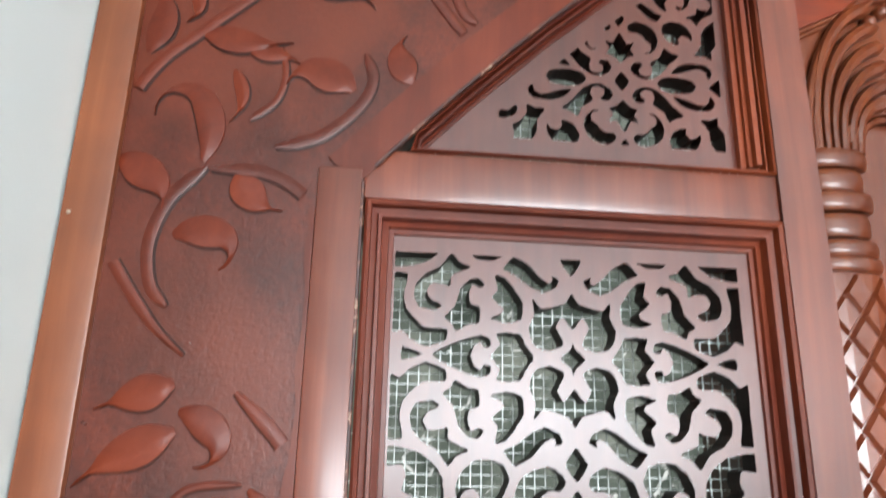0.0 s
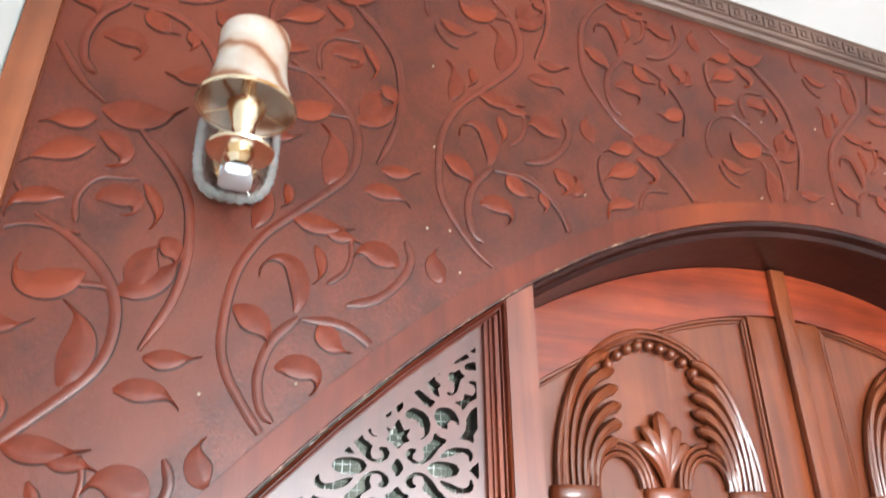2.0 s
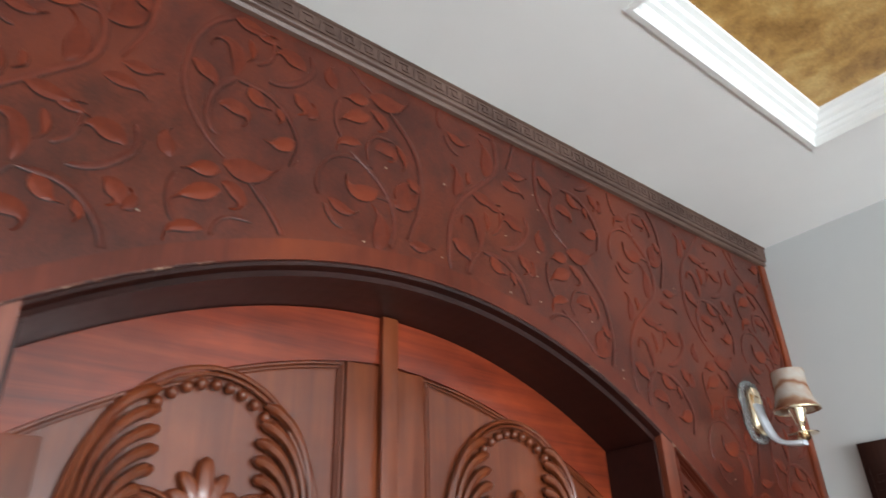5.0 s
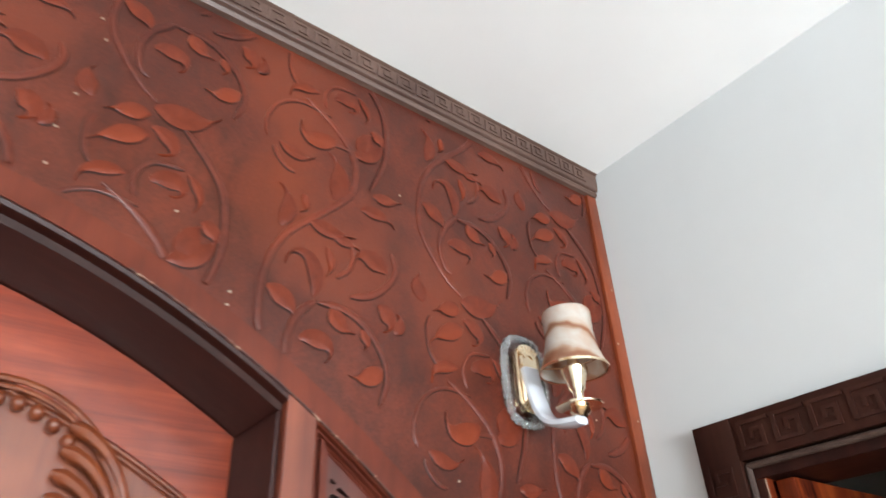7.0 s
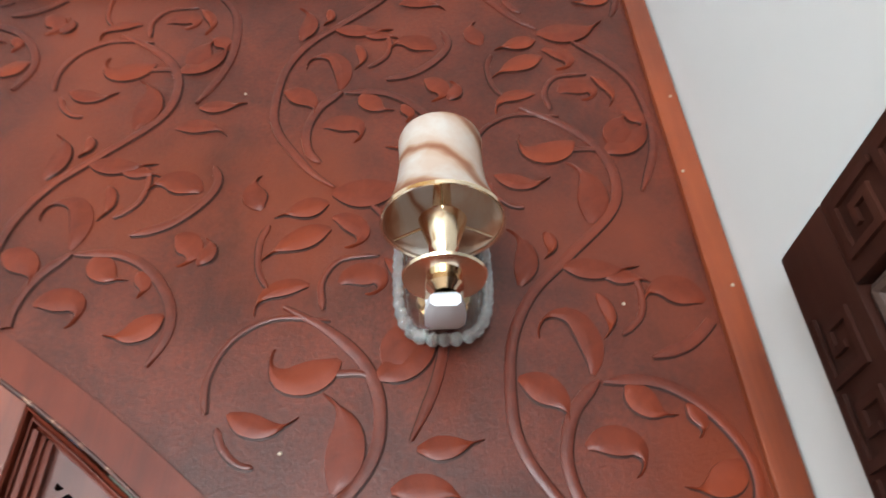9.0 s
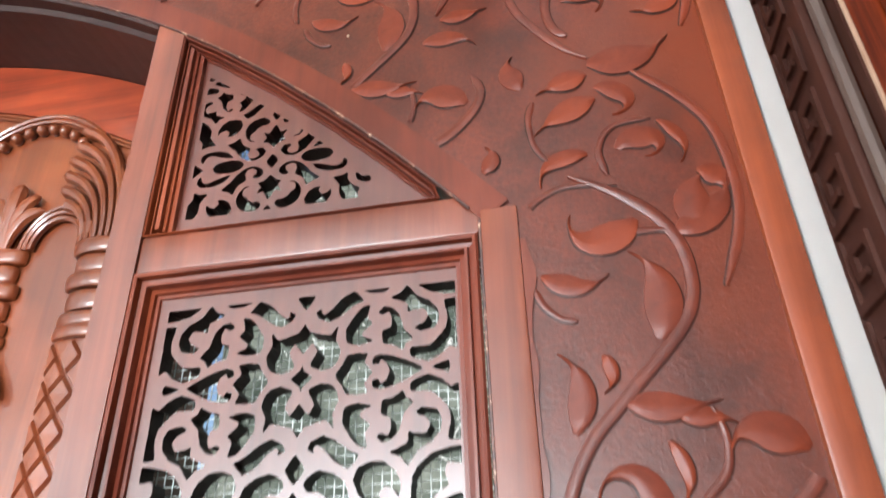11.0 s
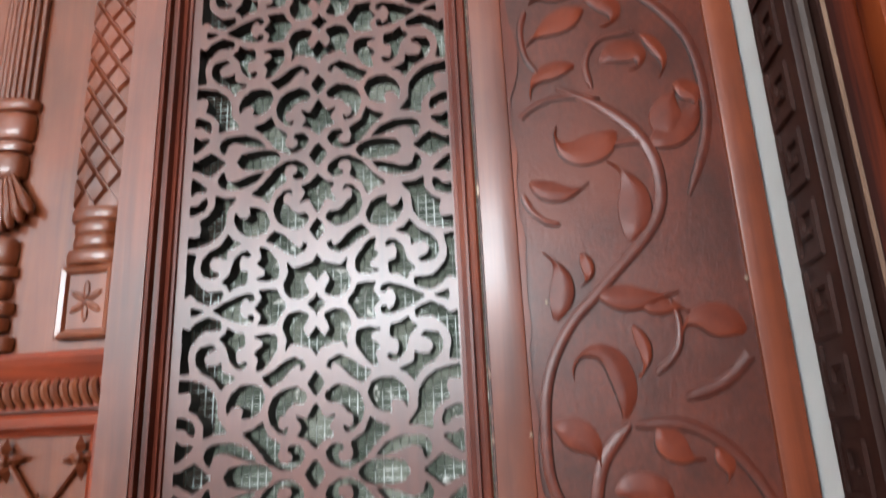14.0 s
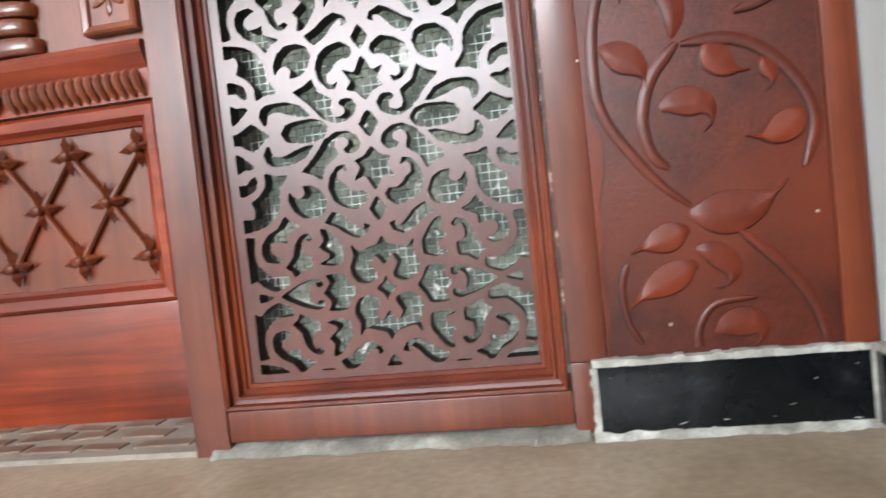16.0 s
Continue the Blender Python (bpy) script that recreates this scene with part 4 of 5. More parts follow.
        for k in range(6):
            a = math.pi / 3 * k + math.pi / 6
            g.ball((c + 0.018 * math.cos(a), Y - 0.01, 0.7455 + 0.021 * math.sin(a)), (0.017, 0.005, 0.0065), 8, 4, a)
        part("rosette_block", g, M_LEAF, th, "square block with a six-petalled flower")
    c = 0.4
    g = Geo()
    shell(g, c, 1.748, 1.625, 0.075, 0.15)
    part("shell", g, M_LEAF, th, "carved fluted shell", True)
    g = Geo()
    for z, w, h in ((1.588, 0.1, 0.06), (1.545, 0.098, 0.022), (1.502, 0.112, 0.056), (1.458, 0.11, 0.026), (1.145, 0.112, 0.026), (1.1, 0.104, 0.056), (1.058, 0.098, 0.022), (1.018, 0.092, 0.05)):
        g = Geo()
        half_ring(g, c, z, w, h, 0.03)
        part("baluster_ring", g, M_LEAF, th, smooth=True)
    g = Geo()
    for i in range(7):
        x = c - 0.039 + 0.013 * i
        g.tube([(x, Y + 0.002 - 0.01 * math.cos((i - 3) * 0.4), z) for z in (1.155, 1.447)], 0.0066, 8, 1.1)
    part("fluted_shaft", g, M_LEAF, th, "reeded middle shaft", True)
    g = Geo()
    shell(g, c, 0.998, 0.885, 0.075, 0.15)
    part("shell", g, M_LEAF, th, "carved fluted shell", True)
    g = Geo()
    for z, w, h in ((0.85, 0.1, 0.05), (0.812, 0.11, 0.022), (0.78, 0.094, 0.034), (0.745, 0.112, 0.026), (0.715, 0.1, 0.028), (0.68, 0.128, 0.03)):
        half_ring(g, c, z, w, h, 0.03)
    part("column_base", g, M_LEAF, th, smooth=True)
    # frieze: cyma moulding and gadroons
    g = Geo()
    prof = [(Y + 0.004, 0.66), (Y - 0.03, 0.658), (Y - 0.036, 0.648), (Y - 0.032, 0.636), (Y - 0.024, 0.622), (Y - 0.018, 0.612), (Y - 0.016, 0.562), (Y + 0.004, 0.562)]
    k = len(prof)
    g.add([(x, y, z) for x in (0.05, 0.664) for y, z in prof], [(i, (i + 1) % k, k + (i + 1) % k, k + i) for i in range(k)] + [tuple(range(k)), tuple(range(2 * k - 1, k - 1, -1))])
    part("frieze_moulding", g, M_RAIL, th)
    g = Geo()
    for i in range(34):
        g = Geo()
        x = 0.06 + 0.0176 * i
        lean = 0.012 * (1 if x > 0.38 else -1)
        g.tube([(x, Y - 0.016, 0.611), (x + lean * 0.1, Y - 0.026, 0.598), (x + lean * 0.5, Y - 0.027, 0.583), (x + lean, Y - 0.018, 0.567)], [0.005, 0.0075, 0.0075, 0.004], 7, 1.0)
        part("gadroon", g, M_LEAF, th, "", True)
    # lower panel with its star lattice
    g = Geo()
    g.mould([(0.06, 0.216), (0.668, 0.216), (0.668, 0.557), (0.06, 0.557)], [(0, Y + 0.004), (0, Y - 0.014), (0.006, Y - 0.02), (0.022, Y - 0.018), (0.03, Y - 0.008), (0.037, Y - 0.004), (0.038, Y + 0.003)])
    part("panel_frame", g, M_RAIL, th, "raised frame of the lower panel")
    g = Geo()
    nodes = [(0.62 - 0.1345 * i, z) for i in range(5) for z in (0.483, 0.298)] + [(0.5527 - 0.1345 * i, 0.395) for i in range(4)]
    for i in range(4):
        for sa, sb in ((0.483, 0.395), (0.298, 0.395)):
            xm = 0.5527 - 0.1345 * i
            for xe in (xm + 0.0672, xm - 0.0672):
                g = Geo()
                g.tube([(xe, Y - 0.004, sa), (xm, Y - 0.004, sb)], 0.0058, 6, 1.0)
                part("lattice_bar", g, M_LEAF, th, smooth=True)
    for x, z in nodes:
        g = Geo()
        star(g, x, z, Y, 0.038)
        part("star_flower", g, M_LEAF, th)
    g = Geo()
    g.box(x0, x1, Y - 0.006, Y + 0.004, 0.004, 0.2145, 0.003)
    part("bottom_rail", g, M_RAIL, th, "plain bright red-brown bottom rail", True)
    return th


leaf = door_leaf()
copy_thing(leaf, Matrix.Diagonal((-1, 1, 1, 1)))
g = Geo()
g.box(-0.024, 0.02, Y_LEAF - 0.026, Y_LEAF - 0.0095, 0.02, arch_z(0) - 0.032, 0.004)
tagged(part("meeting_strip", g, M_LEAF, None, "", True), "narrow wooden strip covering the joint of the two leaves", "trim", kind="structure")

# glowing boards behind the side lights, standing for what lies outside
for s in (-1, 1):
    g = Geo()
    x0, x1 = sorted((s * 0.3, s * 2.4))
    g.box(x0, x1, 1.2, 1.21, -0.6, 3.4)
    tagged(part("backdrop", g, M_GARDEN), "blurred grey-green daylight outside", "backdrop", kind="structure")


# ---- side door in the right wall ----
def side_door():
    th = thing("side_door", "open brown wooden door with dark architrave carved with Greek key", "door")
    P, ya, yb, zt = 0.035, -0.155, -0.245, 2.285   # how proud, outer and inner edge, top
    far = -1.255
    for name, a, b, c, d in (("architrave", yb, ya, 0.0, zt), ("architrave", far, far + 0.09, 0.0, zt), ("architrave", far + 0.0905, yb - 0.0005, zt - 0.09, zt)):
        g = Geo()
        g.box(X_R - P, X_R, a, b, c, d, 0.003)
        part(name, g, M_ARCHITRAVE, th, "dark architrave", True)
    g = Geo()
    key_bars(g, (X_R - P, ya - 0.012, 0.03), (0, 0, 1), (0, -1, 0), (-1, 0, 0), 2.2, 0.058, 0.004, 0.075)
    key_bars(g, (X_R - P, ya - 0.1, zt - 0.015), (0, -1, 0), (0, 0, -1), (-1, 0, 0), 0.95, 0.058, 0.004, 0.075)
    part("greek_key", g, M_ARCHITRAVE, th, "raised Greek key carving", fix=False)
    # inner bead and lining of the opening
    g = Geo()
    g.tube([(X_R - 0.022, yb - 0.007, 0.0), (X_R - 0.022, yb - 0.007, zt - 0.1)], 0.007, 8)
    g.tube([(X_R - 0.022, yb - 0.007, zt - 0.1), (X_R - 0.022, far + 0.1, zt - 0.1)], 0.007, 8)
    part("bead", g, M_BEAD, th, "worn grey-brown bead along the opening", True)
    g = Geo()
    g.tube([(X_R - 0.0125, yb - 0.03, 0.004), (X_R - 0.0125, yb - 0.03, zt - 0.128)], 0.0022, 6)
    part("worn_edge", g, M_EDGE, th, "rubbed pale edge of the jamb", True)
    g = Geo()
    g.box(X_R - 0.012, X_R + 0.165, yb - 0.03, yb - 0.0005, 0.0, zt - 0.126)
    part("jamb", g, M_SIDE, th, "brown jamb with upright grain")
    g = Geo()
    g.box(X_R - 0.0165, X_R - 0.0125, yb - 0.0285, yb - 0.0142, 0.0, zt - 0.128)
    part("jamb_fillet", g, M_ARCHITRAVE, th, "dark fillet on the jamb")
    g = Geo()
    g.box(X_R - 0.012, X_R + 0.165, far + 0.04, yb - 0.0005, zt - 0.125, zt - 0.091)
    g.box(X_R - 0.012, X_R + 0.165, far + 0.04, far + 0.09, 0.0, zt - 0.126)
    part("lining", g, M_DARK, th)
    # the leaf stands open into the next room, its face towards this one
    g = Geo()
    ly = yb - 0.075
    g.box(X_R + 0.012, X_R + 0.86, ly, ly + 0.038, 0.008, zt - 0.13, 0.003)
    part("leaf", g, M_SIDE, th, "open brown door leaf with strong upright grain", True)
    for z0, z1 in ((0.2, 0.95), (1.1, 1.98)):
        g = Geo()
        poly = [(X_R + 0.2, z0), (X_R + 0.7, z0), (X_R + 0.7, z1), (X_R + 0.2, z1)]
        g.mould(poly, [(0.0, ly), (0.006, ly - 0.01), (0.016, ly - 0.008), (0.024, ly - 0.0005)])
        part("panel_moulding", g, M_SIDE, th)


side_door()


# ---- skirting and threshold ----
def skirting():
    th = thing("skirting_tile", "black glazed skirting tile with rough cement round it", "skirting", "black skirting tiles")
    g = Geo()
    g.box(1.346, X_R - 0.006, -0.014, 0.0, 0.004, 0.094, 0.002)
    part("tile", g, M_BLACK, th, "", True)
    g = Geo()
    rng = random.Random(5)
    xs = [1.34 + (X_R - 1.342) * i / 30 for i in range(31)]
    for a, b in zip(xs, xs[1:]):
        j = rng.uniform(0, 0.004)
        g.box(a, b, -0.015 - j, 0.02, 0.094, 0.101 + rng.uniform(0, 0.003))
    for k in range(12):
        z = 0.092 * k / 12
        g.box(1.339 - rng.uniform(0, 0.003), 1.346, -0.013, 0.02, z, z + 0.0078)
    part("grout", g, M_GROUT, th, "rough pale cement joint")
    # mortar smeared between the tile and the floor
    g = Geo()
    n = 70
    rows = []
    for i in range(n + 1):
        x = 1.335 + (X_R - 1.337) * i / n
        w = 0.026 + 0.008 * noise.noise((x * 25, 2.0, 0.3)) + 0.005 * noise.noise((x * 110, 3.0, 1.3))
        h = 0.0085 + 0.004 * noise.noise((x * 45, 5.0, 4.0))
        rows += [(x, -w, 0.0006), (x, -w * 0.8, h * 0.35), (x, -0.0145, h), (x, -0.006, h)]
    g.add(rows, [(i * 4 + k, i * 4 + k + 1, i * 4 + k + 5, i * 4 + k + 4) for i in range(n) for k in range(3)])
    part("mortar", g, M_GROUT, th, "white mortar smeared along the floor", True)
    # paint and mortar splashes on the glaze
    for _ in range(16):
        x, z = rng.uniform(1.35, X_R - 0.01), 0.008 + 0.084 * rng.random() ** 3
        a, b, t = rng.uniform(0.001, 0.006), rng.uniform(0.0003, 0.0008), rng.uniform(-0.3, 0.3)
        g = Geo()
        g.ball((x, -0.0141, z), (a, 0.0006, b), 7, 4, t)
        part("splash", g, M_GROUT, th, "", True)
    th = thing("skirting_tile", "black glazed skirting tile beside the dark architrave", "skirting", "black skirting tiles")
    g = Geo()
    g.box(X_R - 0.014, X_R, -0.152, -0.017, 0.004, 0.094, 0.002)
    part("tile", g, M_BLACK, th, "", True)
    g = Geo()
    for i in range(12):
        y = -0.152 + 0.137 * i / 12
        g.box(X_R - 0.014 - rng.uniform(0, 0.003), X_R, y, y + 0.0114, 0.094, 0.1 + rng.uniform(0, 0.004))
    g.box(X_R - 0.018, X_R - 0.005, -0.018, -0.012, 0.0, 0.1)
    part("grout", g, M_GROUT, th, "rough pale cement joint")


skirting()


def threshold():
    th = thing("threshold", "stone threshold with brown tile pieces under the door", "threshold", kind="structure")
    g = Geo()
    g.box(-0.772, 0.772, 0.0, 0.24, -0.05, 0.008)
    part("slab", g, M_SAND, th)
    rng = random.Random(9)
    for row, y in enumerate((0.03, 0.085, 0.14)):
        for i in range(15):
            x = -0.72 + 0.098 * i + 0.04 * (row % 2)
            if x + 0.085 > 0.745:
                continue
            g = Geo()
            a, b = rng.uniform(0.05, 0.09), rng.uniform(0.026, 0.044)
            k = rng.uniform(-0.014, 0.014)
            g.add([(x, y, 0.0105), (x + a, y + k, 0.0105), (x + a, y + b + k, 0.0105), (x, y + b, 0.0105), (x - 0.002, y - 0.002, 0.008), (x + a + 0.002, y + k - 0.002, 0.008), (x + a + 0.002, y + b + k + 0.002, 0.008), (x - 0.002, y + b + 0.002, 0.008)],
                  [(0, 1, 2, 3), (0, 4, 5, 1), (1, 5, 6, 2), (2, 6, 7, 3), (3, 7, 4, 0)])
            part("tile", g, M_MOSAIC, th, fix=False)
    # rough cement along the foot of the side lights
    for s in (-1, 1):
        g = Geo()
        n = 90
        rows = []
        for i in range(n + 1):
            x = 0.80 + 0.53 * i / n
            w = 0.022 + 0.012 * noise.noise((x * 16, s, 0.3)) + 0.007 * noise.noise((x * 75, s, 1.3))
            h = 0.0145 + 0.003 * noise.noise((x * 34, s, 4.0)) + 0.0015 * noise.noise((x * 120, s, 7.0))
            rows += [(s * x, -w, 0.0008), (s * x, -w * 0.75, h * 0.3), (s * x, -w * 0.35, h * 0.7), (s * x, 0.06, h)]
        g.add(rows, [(i * 4 + k, i * 4 + k + 1, i * 4 + k + 5, i * 4 + k + 4) for i in range(n) for k in range(3)])
        tagged(part("cement_fillet", g, M_MORTAR, None, "", True), "rough grey cement fillet along the foot of the side light", "trim", kind="structure")


threshold()


# ---- wall sconces ----
def sconce(x, z):
    """x: middle of the plate, z: middle of its height."""
    th = thing("wall_sconce", "brass and crystal wall sconce with a veined alabaster bell shade", "wall lamp", "wall sconces", at=(x, 0.0, z))
    # crystal back plate: stadium outline with scalloped rim
    g = Geo()

    def outline(w, h, scallop, n=176):
        pts = []
        for i in range(n):
            t = 2 * math.pi * i / n
            c, s = math.cos(t), math.sin(t)
            k = (abs(c) ** 3.2 + abs(s) ** 3.2) ** (-1 / 3.2)
            r = 1 + scallop * abs(math.sin(t * 11))
            pts.append((w * k * c * r, h * k * s * r))
        return pts

    rings = [(outline(0.054, 0.093, 0.04), -0.002), (outline(0.055, 0.094, 0.05), -0.012), (outline(0.052, 0.091, 0.03), -0.02), (outline(0.047, 0.086, 0.0), -0.022), (outline(0.044, 0.083, 0.0), -0.018)]
    n = 176
    g.add([(px, y, pz) for o, y in rings for px, pz in o], [(j * n + i, j * n + (i + 1) % n, (j + 1) * n + (i + 1) % n, (j + 1) * n + i) for j in range(len(rings) - 1) for i in range(n)] + [tuple(range(n)), tuple(range(4 * n, 5 * n))])
    plate = part("back_plate", g, M_CRYSTAL, th, "scalloped clear crystal plate", True)
    # round crystal beads along the plate's rim
    g = Geo()
    g.ball((0, 0, 0), (0.0086, 0.0095, 0.0086), 12, 8)
    bead = mesh_of("bead", g, M_BEAD_GLASS, True)
    rim = outline(0.056, 0.0945, 0.0)
    walked, run = [0.0], 0.0
    for (ax, az), (bx, bz) in zip(rim, rim[1:] + rim[:1]):
        run += math.hypot(bx - ax, bz - az)
        walked.append(run)
    for k in range(36):
        at = min(range(len(rim)), key=lambda i: abs(walked[i] - run * k / 36))
        ob = new("bead", bead)
        ob.parent = plate
        ob.location = (rim[at][0], -0.014, rim[at][1])
    # brass plate with cut corners and ribbed ends
    g = Geo()
    poly = [(-0.034, -0.052), (-0.02, -0.072), (0.02, -0.072), (0.034, -0.052), (0.034, 0.052), (0.02, 0.072), (-0.02, 0.072), (-0.034, 0.052)]
    g.mould(poly, [(0, -0.017), (0, -0.026), (0.003, -0.03), (0.008, -0.027), (0.013, -0.027), (0.016, -0.031)])
    g.add([(px, -0.031, pz) for px, pz in inset_poly(poly, 0.016)], [tuple(range(8))])
    for s in (-1, 1):
        for i in range(7):
            a = math.pi / 2 + (i - 3) * 0.3
            g.tube([(0.012 * math.cos(a), -0.031, s * (0.038 + 0.012 * math.sin(a))), (0.036 * math.cos(a), -0.027, s * (0.042 + 0.034 * math.sin(a)))], [0.003, 0.0045], 6)
    part("brass_plate", g, M_GOLD, th, "polished brass plate", True)
    # curved arm
    g = Geo()
    path = bezier((0, -0.03, 0.02), (0, -0.05, -0.1), (0, -0.06, -0.118), (0, -0.15, -0.122), 16)
    w = 0.022
    sec = [(-w, -0.004), (-w, 0.004), (-w * 0.7, 0.008), (w * 0.7, 0.008), (w, 0.004), (w, -0.004), (w * 0.7, -0.008), (-w * 0.7, -0.008)]
    rings = []
    for i, p in enumerate(path):
        d = (Vector(path[min(i + 1, 16)]) - Vector(path[max(i - 1, 0)])).normalized()
        up = Vector((1, 0, 0)).cross(d)
        k = 1.0 if i < 14 else (1.0, 0.92, 0.72)[i - 14]
        rings += [tuple(Vector(p) + Vector((a * k, 0, 0)) + up * b) for a, b in sec]
    g.add(rings, [(j * 8 + i, j * 8 + (i + 1) % 8, (j + 1) * 8 + (i + 1) % 8, (j + 1) * 8 + i) for j in range(16) for i in range(8)] + [tuple(range(8)), tuple(range(128, 136))])
    part("arm", g, M_PORCELAIN, th, "white porcelain arm", True)
    cy = -0.15
    g = Geo()
    g.lathe(0, cy, [(-0.116, 0.012), (-0.108, 0.02), (-0.1, 0.018), (-0.098, 0.044), (-0.095, 0.045), (-0.094, 0.01), (-0.07, 0.0095), (-0.062, 0.016), (-0.056, 0.016), (-0.03, 0.025), (-0.022, 0.027), (-0.018, 0.024), (-0.016, 0.012), (0.0, 0.011), (0.03, 0.01), (0.032, 0.0)], 24, True)
    part("cup", g, M_GOLD, th, "polished brass cup and drip dish", True)
    # shade: a thin bell with an inner face
    g = Geo()
    outer = [(-0.024, 0.0675), (-0.02, 0.0665), (-0.008, 0.061), (0.01, 0.055), (0.03, 0.051), (0.055, 0.0485), (0.08, 0.049), (0.094, 0.05), (0.1, 0.048)]
    inner = [(a, r - 0.003) for a, r in reversed(outer)]
    g.lathe(0, cy, outer + inner + [outer[0]], 36, True)
    shade = part("shade", g, M_SHADE, th, "cream alabaster bell shade with pink-brown veins", True)
    g = Geo()
    g.lathe(0, cy, [(-0.026, 0.066), (-0.027, 0.069), (-0.022, 0.069), (-0.021, 0.066)], 36, True)
    part("rim", g, M_GOLD, shade, "thin brass rim", True)
    g = Geo()
    for k in range(3):
        a = 2 * math.pi * k / 3 + 0.5
        g.tube([(0.012 * math.cos(a), cy + 0.012 * math.sin(a), -0.02), (0.065 * math.cos(a), cy + 0.065 * math.sin(a), -0.021)], 0.0018, 6)
    part("gallery", g, M_GOLD, shade, "thin brass spider", True)
    return th


lamp = sconce(1.303, 2.373)
copy_thing(lamp, pose(-1.283, 0.0, 2.408))


# ---- vine carving ----
def allowed(x, z, gap=0.012):
    """Whether a point of the panel lies on its carved ground."""
    if not X_L + 0.055 + gap < x < X_R - 0.05 - gap or z > 3.008 - gap:
        return False
    if abs(x) > 1.372 + gap:
        return z > (0.105 if x > 0 else 0.01) + gap
    s = 2 * 0.394 * abs(x)
    return z > arch_z(x) + (0.05 + gap) * math.sqrt(1 + s * s)


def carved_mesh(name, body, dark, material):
    """One mesh of carved wood and of the dark strip along its edge that stands in for shade."""
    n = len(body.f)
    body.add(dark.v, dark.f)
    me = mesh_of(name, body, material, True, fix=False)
    me.materials.append(M_EDGE_SHADE)
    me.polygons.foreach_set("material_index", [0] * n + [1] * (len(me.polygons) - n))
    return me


def vine_leaf(a, turn, ln, w, high):
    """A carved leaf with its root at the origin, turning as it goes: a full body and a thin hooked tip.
    The downward edge stands over a strip of painted shade, the other is lower. Returns the mesh and a few points of its
    outline."""
    n = 16
    side = 1 if -math.cos(a + turn * 0.3) - 0.3 * math.sin(a + turn * 0.3) > 0 else -1
    edge, mid, back = [], [], []
    px, pz, ang = 0.0, 0.0, a
    for i in range(n + 1):
        t = i / n
        body = math.sin(math.pi * min(1.0, t / 0.8) ** 0.85) ** 0.85 if t < 0.8 else 0.0
        wl = w * max(body, 0.18 * (1 - t) ** 0.6) + 0.0005
        nx, nz = -math.sin(ang) * side, math.cos(ang) * side
        edge.append((px + nx * wl, pz + nz * wl))
        back.append((px - nx * wl * 0.9, pz - nz * wl * 0.9))
        mid.append((px, pz))
        ang += turn / n * (0.5 if t < 0.5 else 1.5)
        px += math.cos(ang) * ln / n
        pz += math.sin(ang) * ln / n
    body, dark = Geo(), Geo()
    tops, low, deep = [], [], []
    for i in range(n + 1):
        k = min(1.0, 0.35 + 2.2 * math.sin(math.pi * i / n))
        he, hb = high * k, high * 0.5 * k
        (ex, ez), (mx, mz), (bx, bz) = edge[i], mid[i], back[i]
        dx, dz = ex - mx, ez - mz
        d = math.hypot(dx, dz) + 1e-9
        dx, dz = dx / d, dz / d
        out = 0.0022 * min(1.0, 0.2 + 3 * (i / n), 0.2 + 3 * (1 - i / n))
        tops += [(ex, -he * 0.8, ez), ((ex + mx) / 2, -he - 0.0008 * k, (ez + mz) / 2), (mx, -(he + hb) * 0.5 - 0.0012 * k, mz), (bx, -hb, bz)]
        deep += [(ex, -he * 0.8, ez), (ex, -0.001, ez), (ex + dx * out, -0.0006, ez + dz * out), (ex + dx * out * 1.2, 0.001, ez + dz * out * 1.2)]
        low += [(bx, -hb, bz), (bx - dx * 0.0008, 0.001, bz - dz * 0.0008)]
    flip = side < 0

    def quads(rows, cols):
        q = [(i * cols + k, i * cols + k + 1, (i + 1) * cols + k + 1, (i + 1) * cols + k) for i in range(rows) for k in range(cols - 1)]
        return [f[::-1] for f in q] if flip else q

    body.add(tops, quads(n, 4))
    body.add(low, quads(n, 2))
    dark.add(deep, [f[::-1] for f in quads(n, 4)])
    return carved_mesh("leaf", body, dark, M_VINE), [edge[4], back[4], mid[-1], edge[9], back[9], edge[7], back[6]]


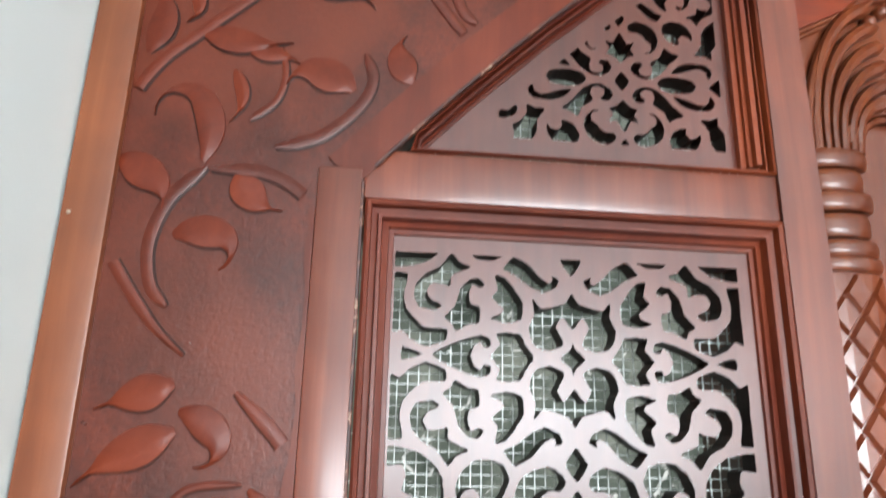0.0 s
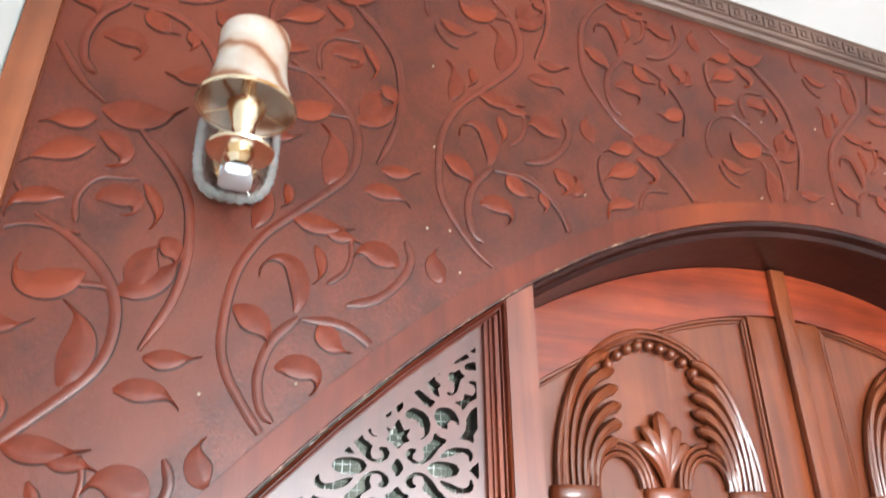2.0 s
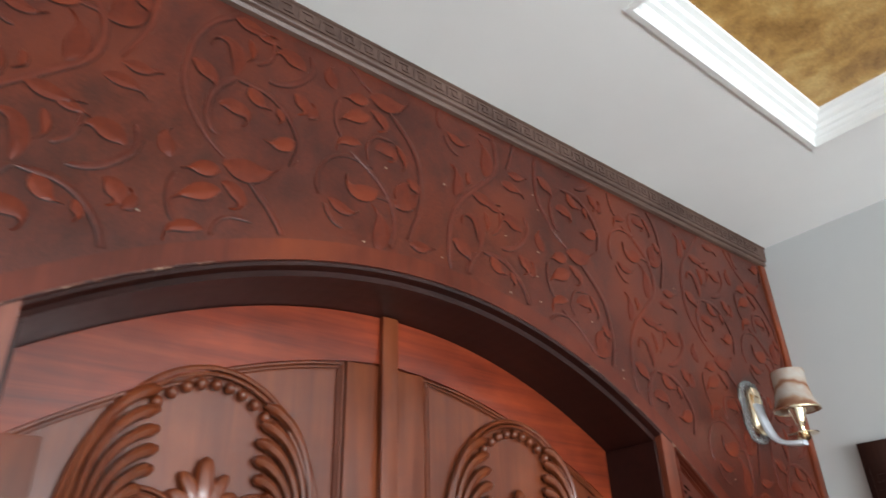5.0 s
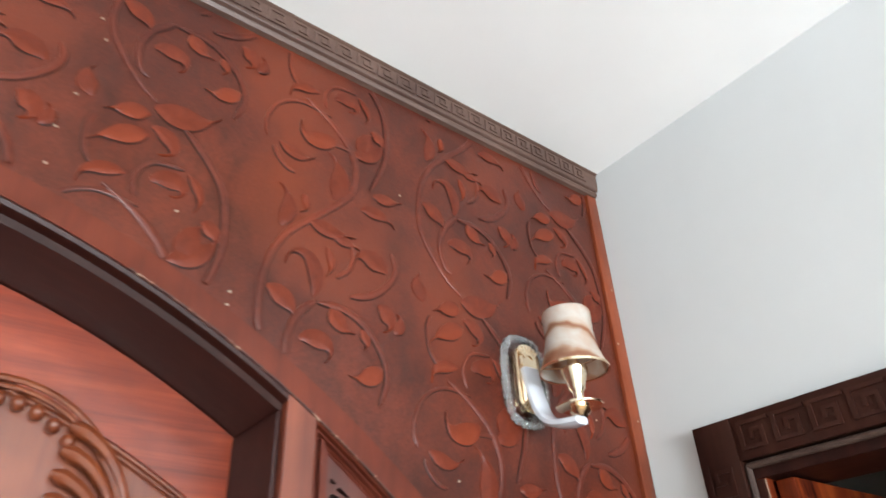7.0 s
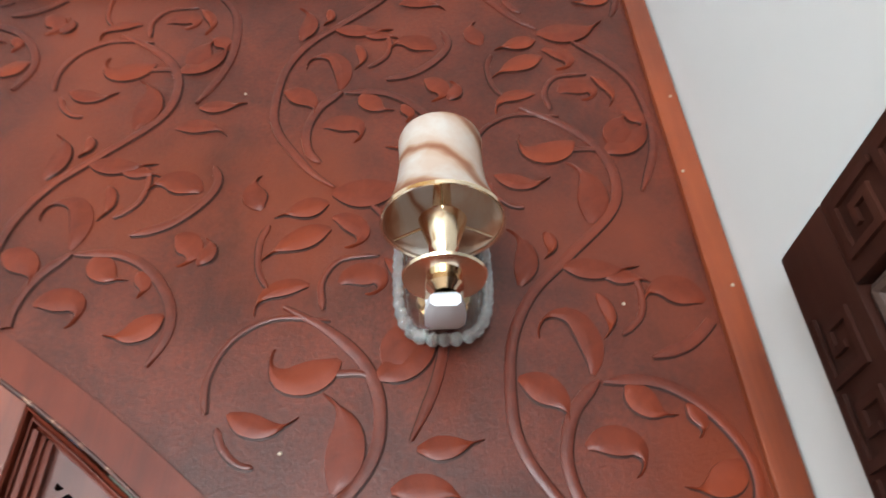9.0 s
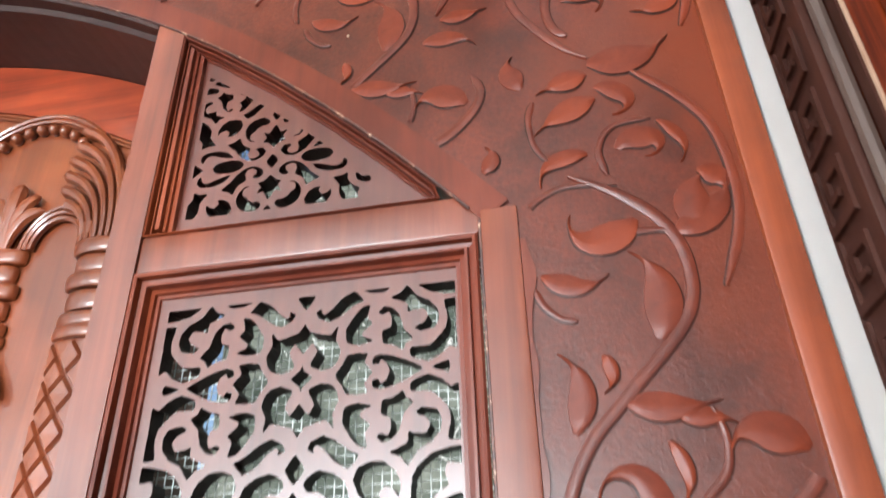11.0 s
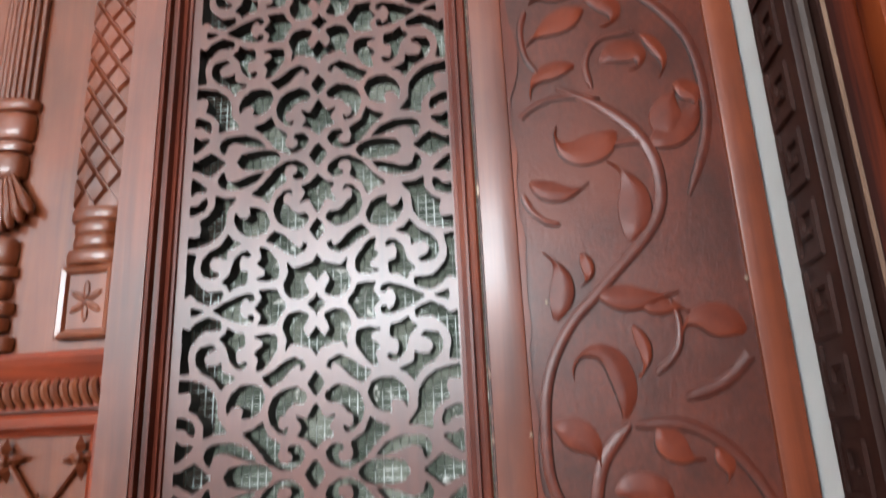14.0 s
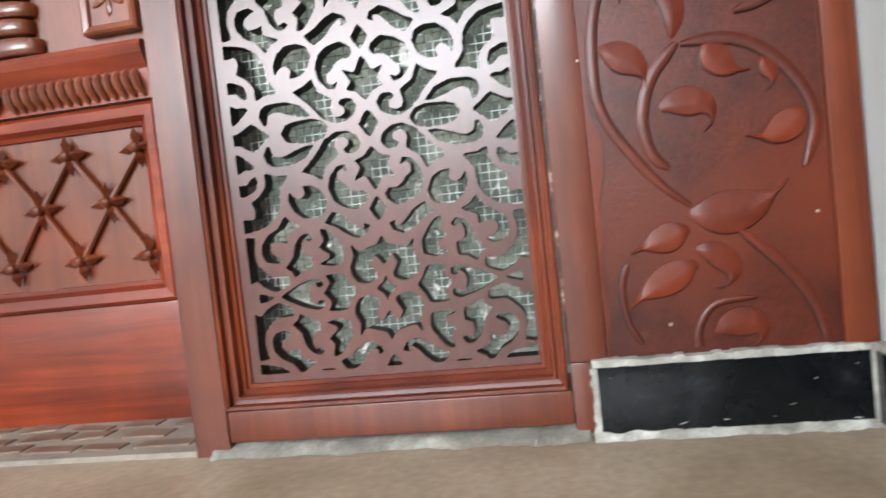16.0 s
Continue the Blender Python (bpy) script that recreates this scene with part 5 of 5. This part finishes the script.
def vine_stem(pts, w0, w1, high):
    """A raised stem: one edge stands over a strip of painted shade, the other is lower. Only what lies on the carved
    ground is made.
    """
    n = len(pts)
    verts, faces, deep, run = [], [], [], []
    (xa, _za), (xb, _zb) = pts[n // 4], pts[3 * n // 4]
    side = 1 if xa > xb else -1
    for i, (x, z) in enumerate(pts):
        a, b = pts[max(i - 1, 0)], pts[min(i + 1, n - 1)]
        d = Vector((b[0] - a[0], b[1] - a[1]))
        if d.length < 1e-9:
            d = Vector((1, 0))
        d.normalize()
        d = d * side
        w = (w0 + (w1 - w0) * i / n) * min(1.0, 0.3 + 6 * i / n, 0.3 + 6 * (n - 1 - i) / n)
        verts += [(x - d.y * w, -high * 0.9, z + d.x * w), (x - d.y * w * 0.4, -high * 1.2, z + d.x * w * 0.4), (x + d.y * w * 0.4, -high * 1.1, z - d.x * w * 0.4), (x + d.y * w, -high * 0.6, z - d.x * w), (x + d.y * w * 1.1, 0.001, z - d.x * w * 1.1)]
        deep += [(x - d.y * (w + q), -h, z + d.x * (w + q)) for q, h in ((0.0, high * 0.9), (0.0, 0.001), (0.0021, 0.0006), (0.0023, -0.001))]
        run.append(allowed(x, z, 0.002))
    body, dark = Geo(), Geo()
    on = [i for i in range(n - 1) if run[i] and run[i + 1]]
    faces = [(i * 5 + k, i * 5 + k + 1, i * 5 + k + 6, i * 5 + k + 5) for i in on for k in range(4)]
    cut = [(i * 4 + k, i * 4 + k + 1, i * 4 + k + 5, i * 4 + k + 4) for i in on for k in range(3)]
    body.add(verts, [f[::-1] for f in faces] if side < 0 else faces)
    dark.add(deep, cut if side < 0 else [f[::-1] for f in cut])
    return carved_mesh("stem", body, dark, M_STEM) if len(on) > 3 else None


def flowing(pts, per=9):
    """A smooth course through a few points."""
    q = [pts[0]] + list(pts) + [pts[-1]]
    out = []
    for i in range(len(pts) - 1):
        a, b, c, d = q[i:i + 4]
        for k in range(per):
            t = k / per
            out.append(tuple(0.5 * (2 * b[n] + (c[n] - a[n]) * t + (2 * a[n] - 5 * b[n] + 4 * c[n] - d[n]) * t * t + (3 * b[n] - a[n] - 3 * c[n] + d[n]) * t ** 3) for n in (0, 1)))
    return out + [tuple(pts[-1])]


# one repeat of the vine, from the point where its main stem swings out furthest: stems (x, z)
MAIN_STEMS = [
    [(0.058, 0.445), (0.118, 0.408), (0.164, 0.36), (0.182, 0.301), (0.168, 0.235), (0.094, 0.155), (0.042, 0.1), (0.01, 0.03), (0.003, -0.06), (0.014, -0.109), (0.04, -0.152), (0.073, -0.195), (0.107, -0.225)],
    [(0.162, -0.259), (0.211, -0.308), (0.248, -0.371), (0.258, -0.46), (0.248, -0.527), (0.218, -0.6)],
    [(0.107, -0.021), (0.073, -0.059), (0.058, -0.109), (0.065, -0.154), (0.084, -0.176)],
    [(0.112, -0.023), (0.17, -0.024), (0.217, -0.051), (0.251, -0.098), (0.26, -0.142), (0.244, -0.191)],
    [(0.177, 0.007), (0.227, 0.025), (0.267, 0.065), (0.28, 0.1), (0.27, 0.131)],
]
FINE_STEMS = [
    [(0.107, -0.428), (0.102, -0.386), (0.125, -0.351), (0.176, -0.345)],
    [(0.024, -0.291), (0.015, -0.32), (0.019, -0.365), (0.035, -0.395)],
    [(-0.016, 0.305), (-0.022, 0.333), (-0.018, 0.366), (0.004, 0.405), (0.051, 0.43), (0.118, 0.424)],
    [(0.0, 0.289), (0.009, 0.267), (0.028, 0.248), (0.047, 0.243)],
    [(0.123, 0.352), (0.168, 0.349), (0.184, 0.306)],
    [(0.146, 0.038), (0.174, 0.065), (0.181, 0.101), (0.173, 0.131)],
]
# leaves: x and z of the root, angle, turn, length, half width
LEAVES_BELOW = [
    (0.102, -0.014, 66, 208, 0.154, 0.012), (0.014, -0.016, -16, -85, 0.09, 0.015), (0.081, -0.1, 30, -175, 0.099, 0.014),
    (0.248, -0.119, -131, -70, 0.079, 0.014), (0.141, -0.025, -67, 71, 0.07, 0.014), (0.106, -0.234, -8, 58, 0.128, 0.021),
    (0.102, -0.252, -163, 7, 0.078, 0.014), (0.108, -0.297, -158, 22, 0.104, 0.015), (0.109, -0.279, -3, -181, 0.093, 0.012),
    (0.203, -0.053, -46, -89, 0.046, 0.008), (0.125, -0.388, 49, -237, 0.098, 0.014), (0.183, -0.35, -42, -87, 0.084, 0.007),
    (0.2, -0.518, 97, -71, 0.092, 0.017), (0.01, -0.262, 131, -85, 0.072, 0.013), (0.276, -0.044, 44, 101, 0.051, 0.009),
]
LEAVES_ABOVE = [
    (0.134, 0.213, 69, 75, 0.126, 0.017), (0.132, 0.371, -131, -160, 0.119, 0.017), (0.01, 0.306, -36, 79, 0.088, 0.011),
    (0.069, 0.199, -60, -92, 0.05, 0.006), (0.028, 0.113, 65, 78, 0.102, 0.012), (0.084, 0.144, -14, 28, 0.104, 0.013),
    (0.259, 0.083, 135, 119, 0.097, 0.017), (0.124, 0.099, -59, -78, 0.071, 0.006), (0.239, 0.006, -21, -148, 0.075, 0.014),
    (0.224, 0.259, 0, 17, 0.076, 0.011), (0.196, 0.214, 13, -67, 0.092, 0.012), (0.174, 0.346, 18, 68, 0.115, 0.016),
    (0.087, 0.478, 175, 100, 0.092, 0.01), (0.136, 0.125, 0, -29, 0.065, 0.009), (0.217, 0.432, -15, -127, 0.06, 0.012),
]
# where the repeat begins in each column of the panel, and its height
COLUMNS = [(-1.588, 1.803), (-1.272, 2.163), (-0.946, 2.49), (-0.617, 2.843), (-0.288, 2.31), (0.049, 2.64), (0.376, 2.95), (0.705, 2.45), (1.045, 2.76), (1.374, 2.248)]
REPEAT = 0.868


def vines():
    rng = random.Random(21)
    shapes = []
    for x, z, a, turn, ln, w in LEAVES_BELOW + LEAVES_ABOVE:
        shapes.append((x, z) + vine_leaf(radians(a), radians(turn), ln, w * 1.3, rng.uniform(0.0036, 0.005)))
    for cx, cz in COLUMNS:
        for k in (-2, -1, 0, 1):
            oz = cz + k * REPEAT
            for fine, some in ((False, MAIN_STEMS), (True, FINE_STEMS)):
                for course in some:
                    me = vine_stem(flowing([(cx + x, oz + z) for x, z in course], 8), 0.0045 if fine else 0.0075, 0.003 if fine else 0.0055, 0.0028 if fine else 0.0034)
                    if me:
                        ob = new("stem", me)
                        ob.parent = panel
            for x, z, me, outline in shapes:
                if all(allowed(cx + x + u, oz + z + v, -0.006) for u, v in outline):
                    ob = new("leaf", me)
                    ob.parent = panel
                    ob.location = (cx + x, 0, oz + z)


vines()

# filled nail heads on the panel
NAILS_A = [(-0.953, 2.672), (-0.952, 2.49), (-0.923, 2.327), (-0.964, 2.325), (-0.906, 2.252), (-0.31, 2.498), (-0.187, 2.535), (0.028, 2.562), (0.246, 2.691),
           (0.38, 2.818), (0.363, 2.678), (-0.133, 2.75), (-0.644, 2.452), (0.043, 2.773), (0.351, 2.602), (0.354, 2.53), (0.247, 2.529), (0.167, 2.499), (0.552, 2.52), (0.658, 2.401)]
NAILS_B = [(0.656, 2.377), (0.522, 2.465), (0.365, 2.863), (0.998, 2.739), (0.784, 2.274), (1.67, 2.348), (1.53, 2.33), (1.119, 2.15), (1.671, 2.703), (1.653, 2.544),
           (-1.287, 2.02), (-1.16, 2.044), (1.393, 0.65), (1.36, 0.484), (1.642, 0.661), (1.444, 0.14), (1.628, 0.265), (1.358, 1.377), (1.533, 1.133), (-1.61, 1.72)]
g = Geo()
g.ball((0, 0, 0), (0.0026, 0.0024, 0.0024), 8, 4)
nail_mesh = mesh_of("nail_head", g, M_NAIL, True)
for nx, nz in NAILS_A + NAILS_B:
    ob = new("nail_head", nail_mesh)
    ob.parent = panel
    ob.location = (nx, -0.0105 if abs(nx) > 1.64 or nx < -1.58 else -0.0065 if 1.33 < abs(nx) < 1.375 else -0.001, nz)
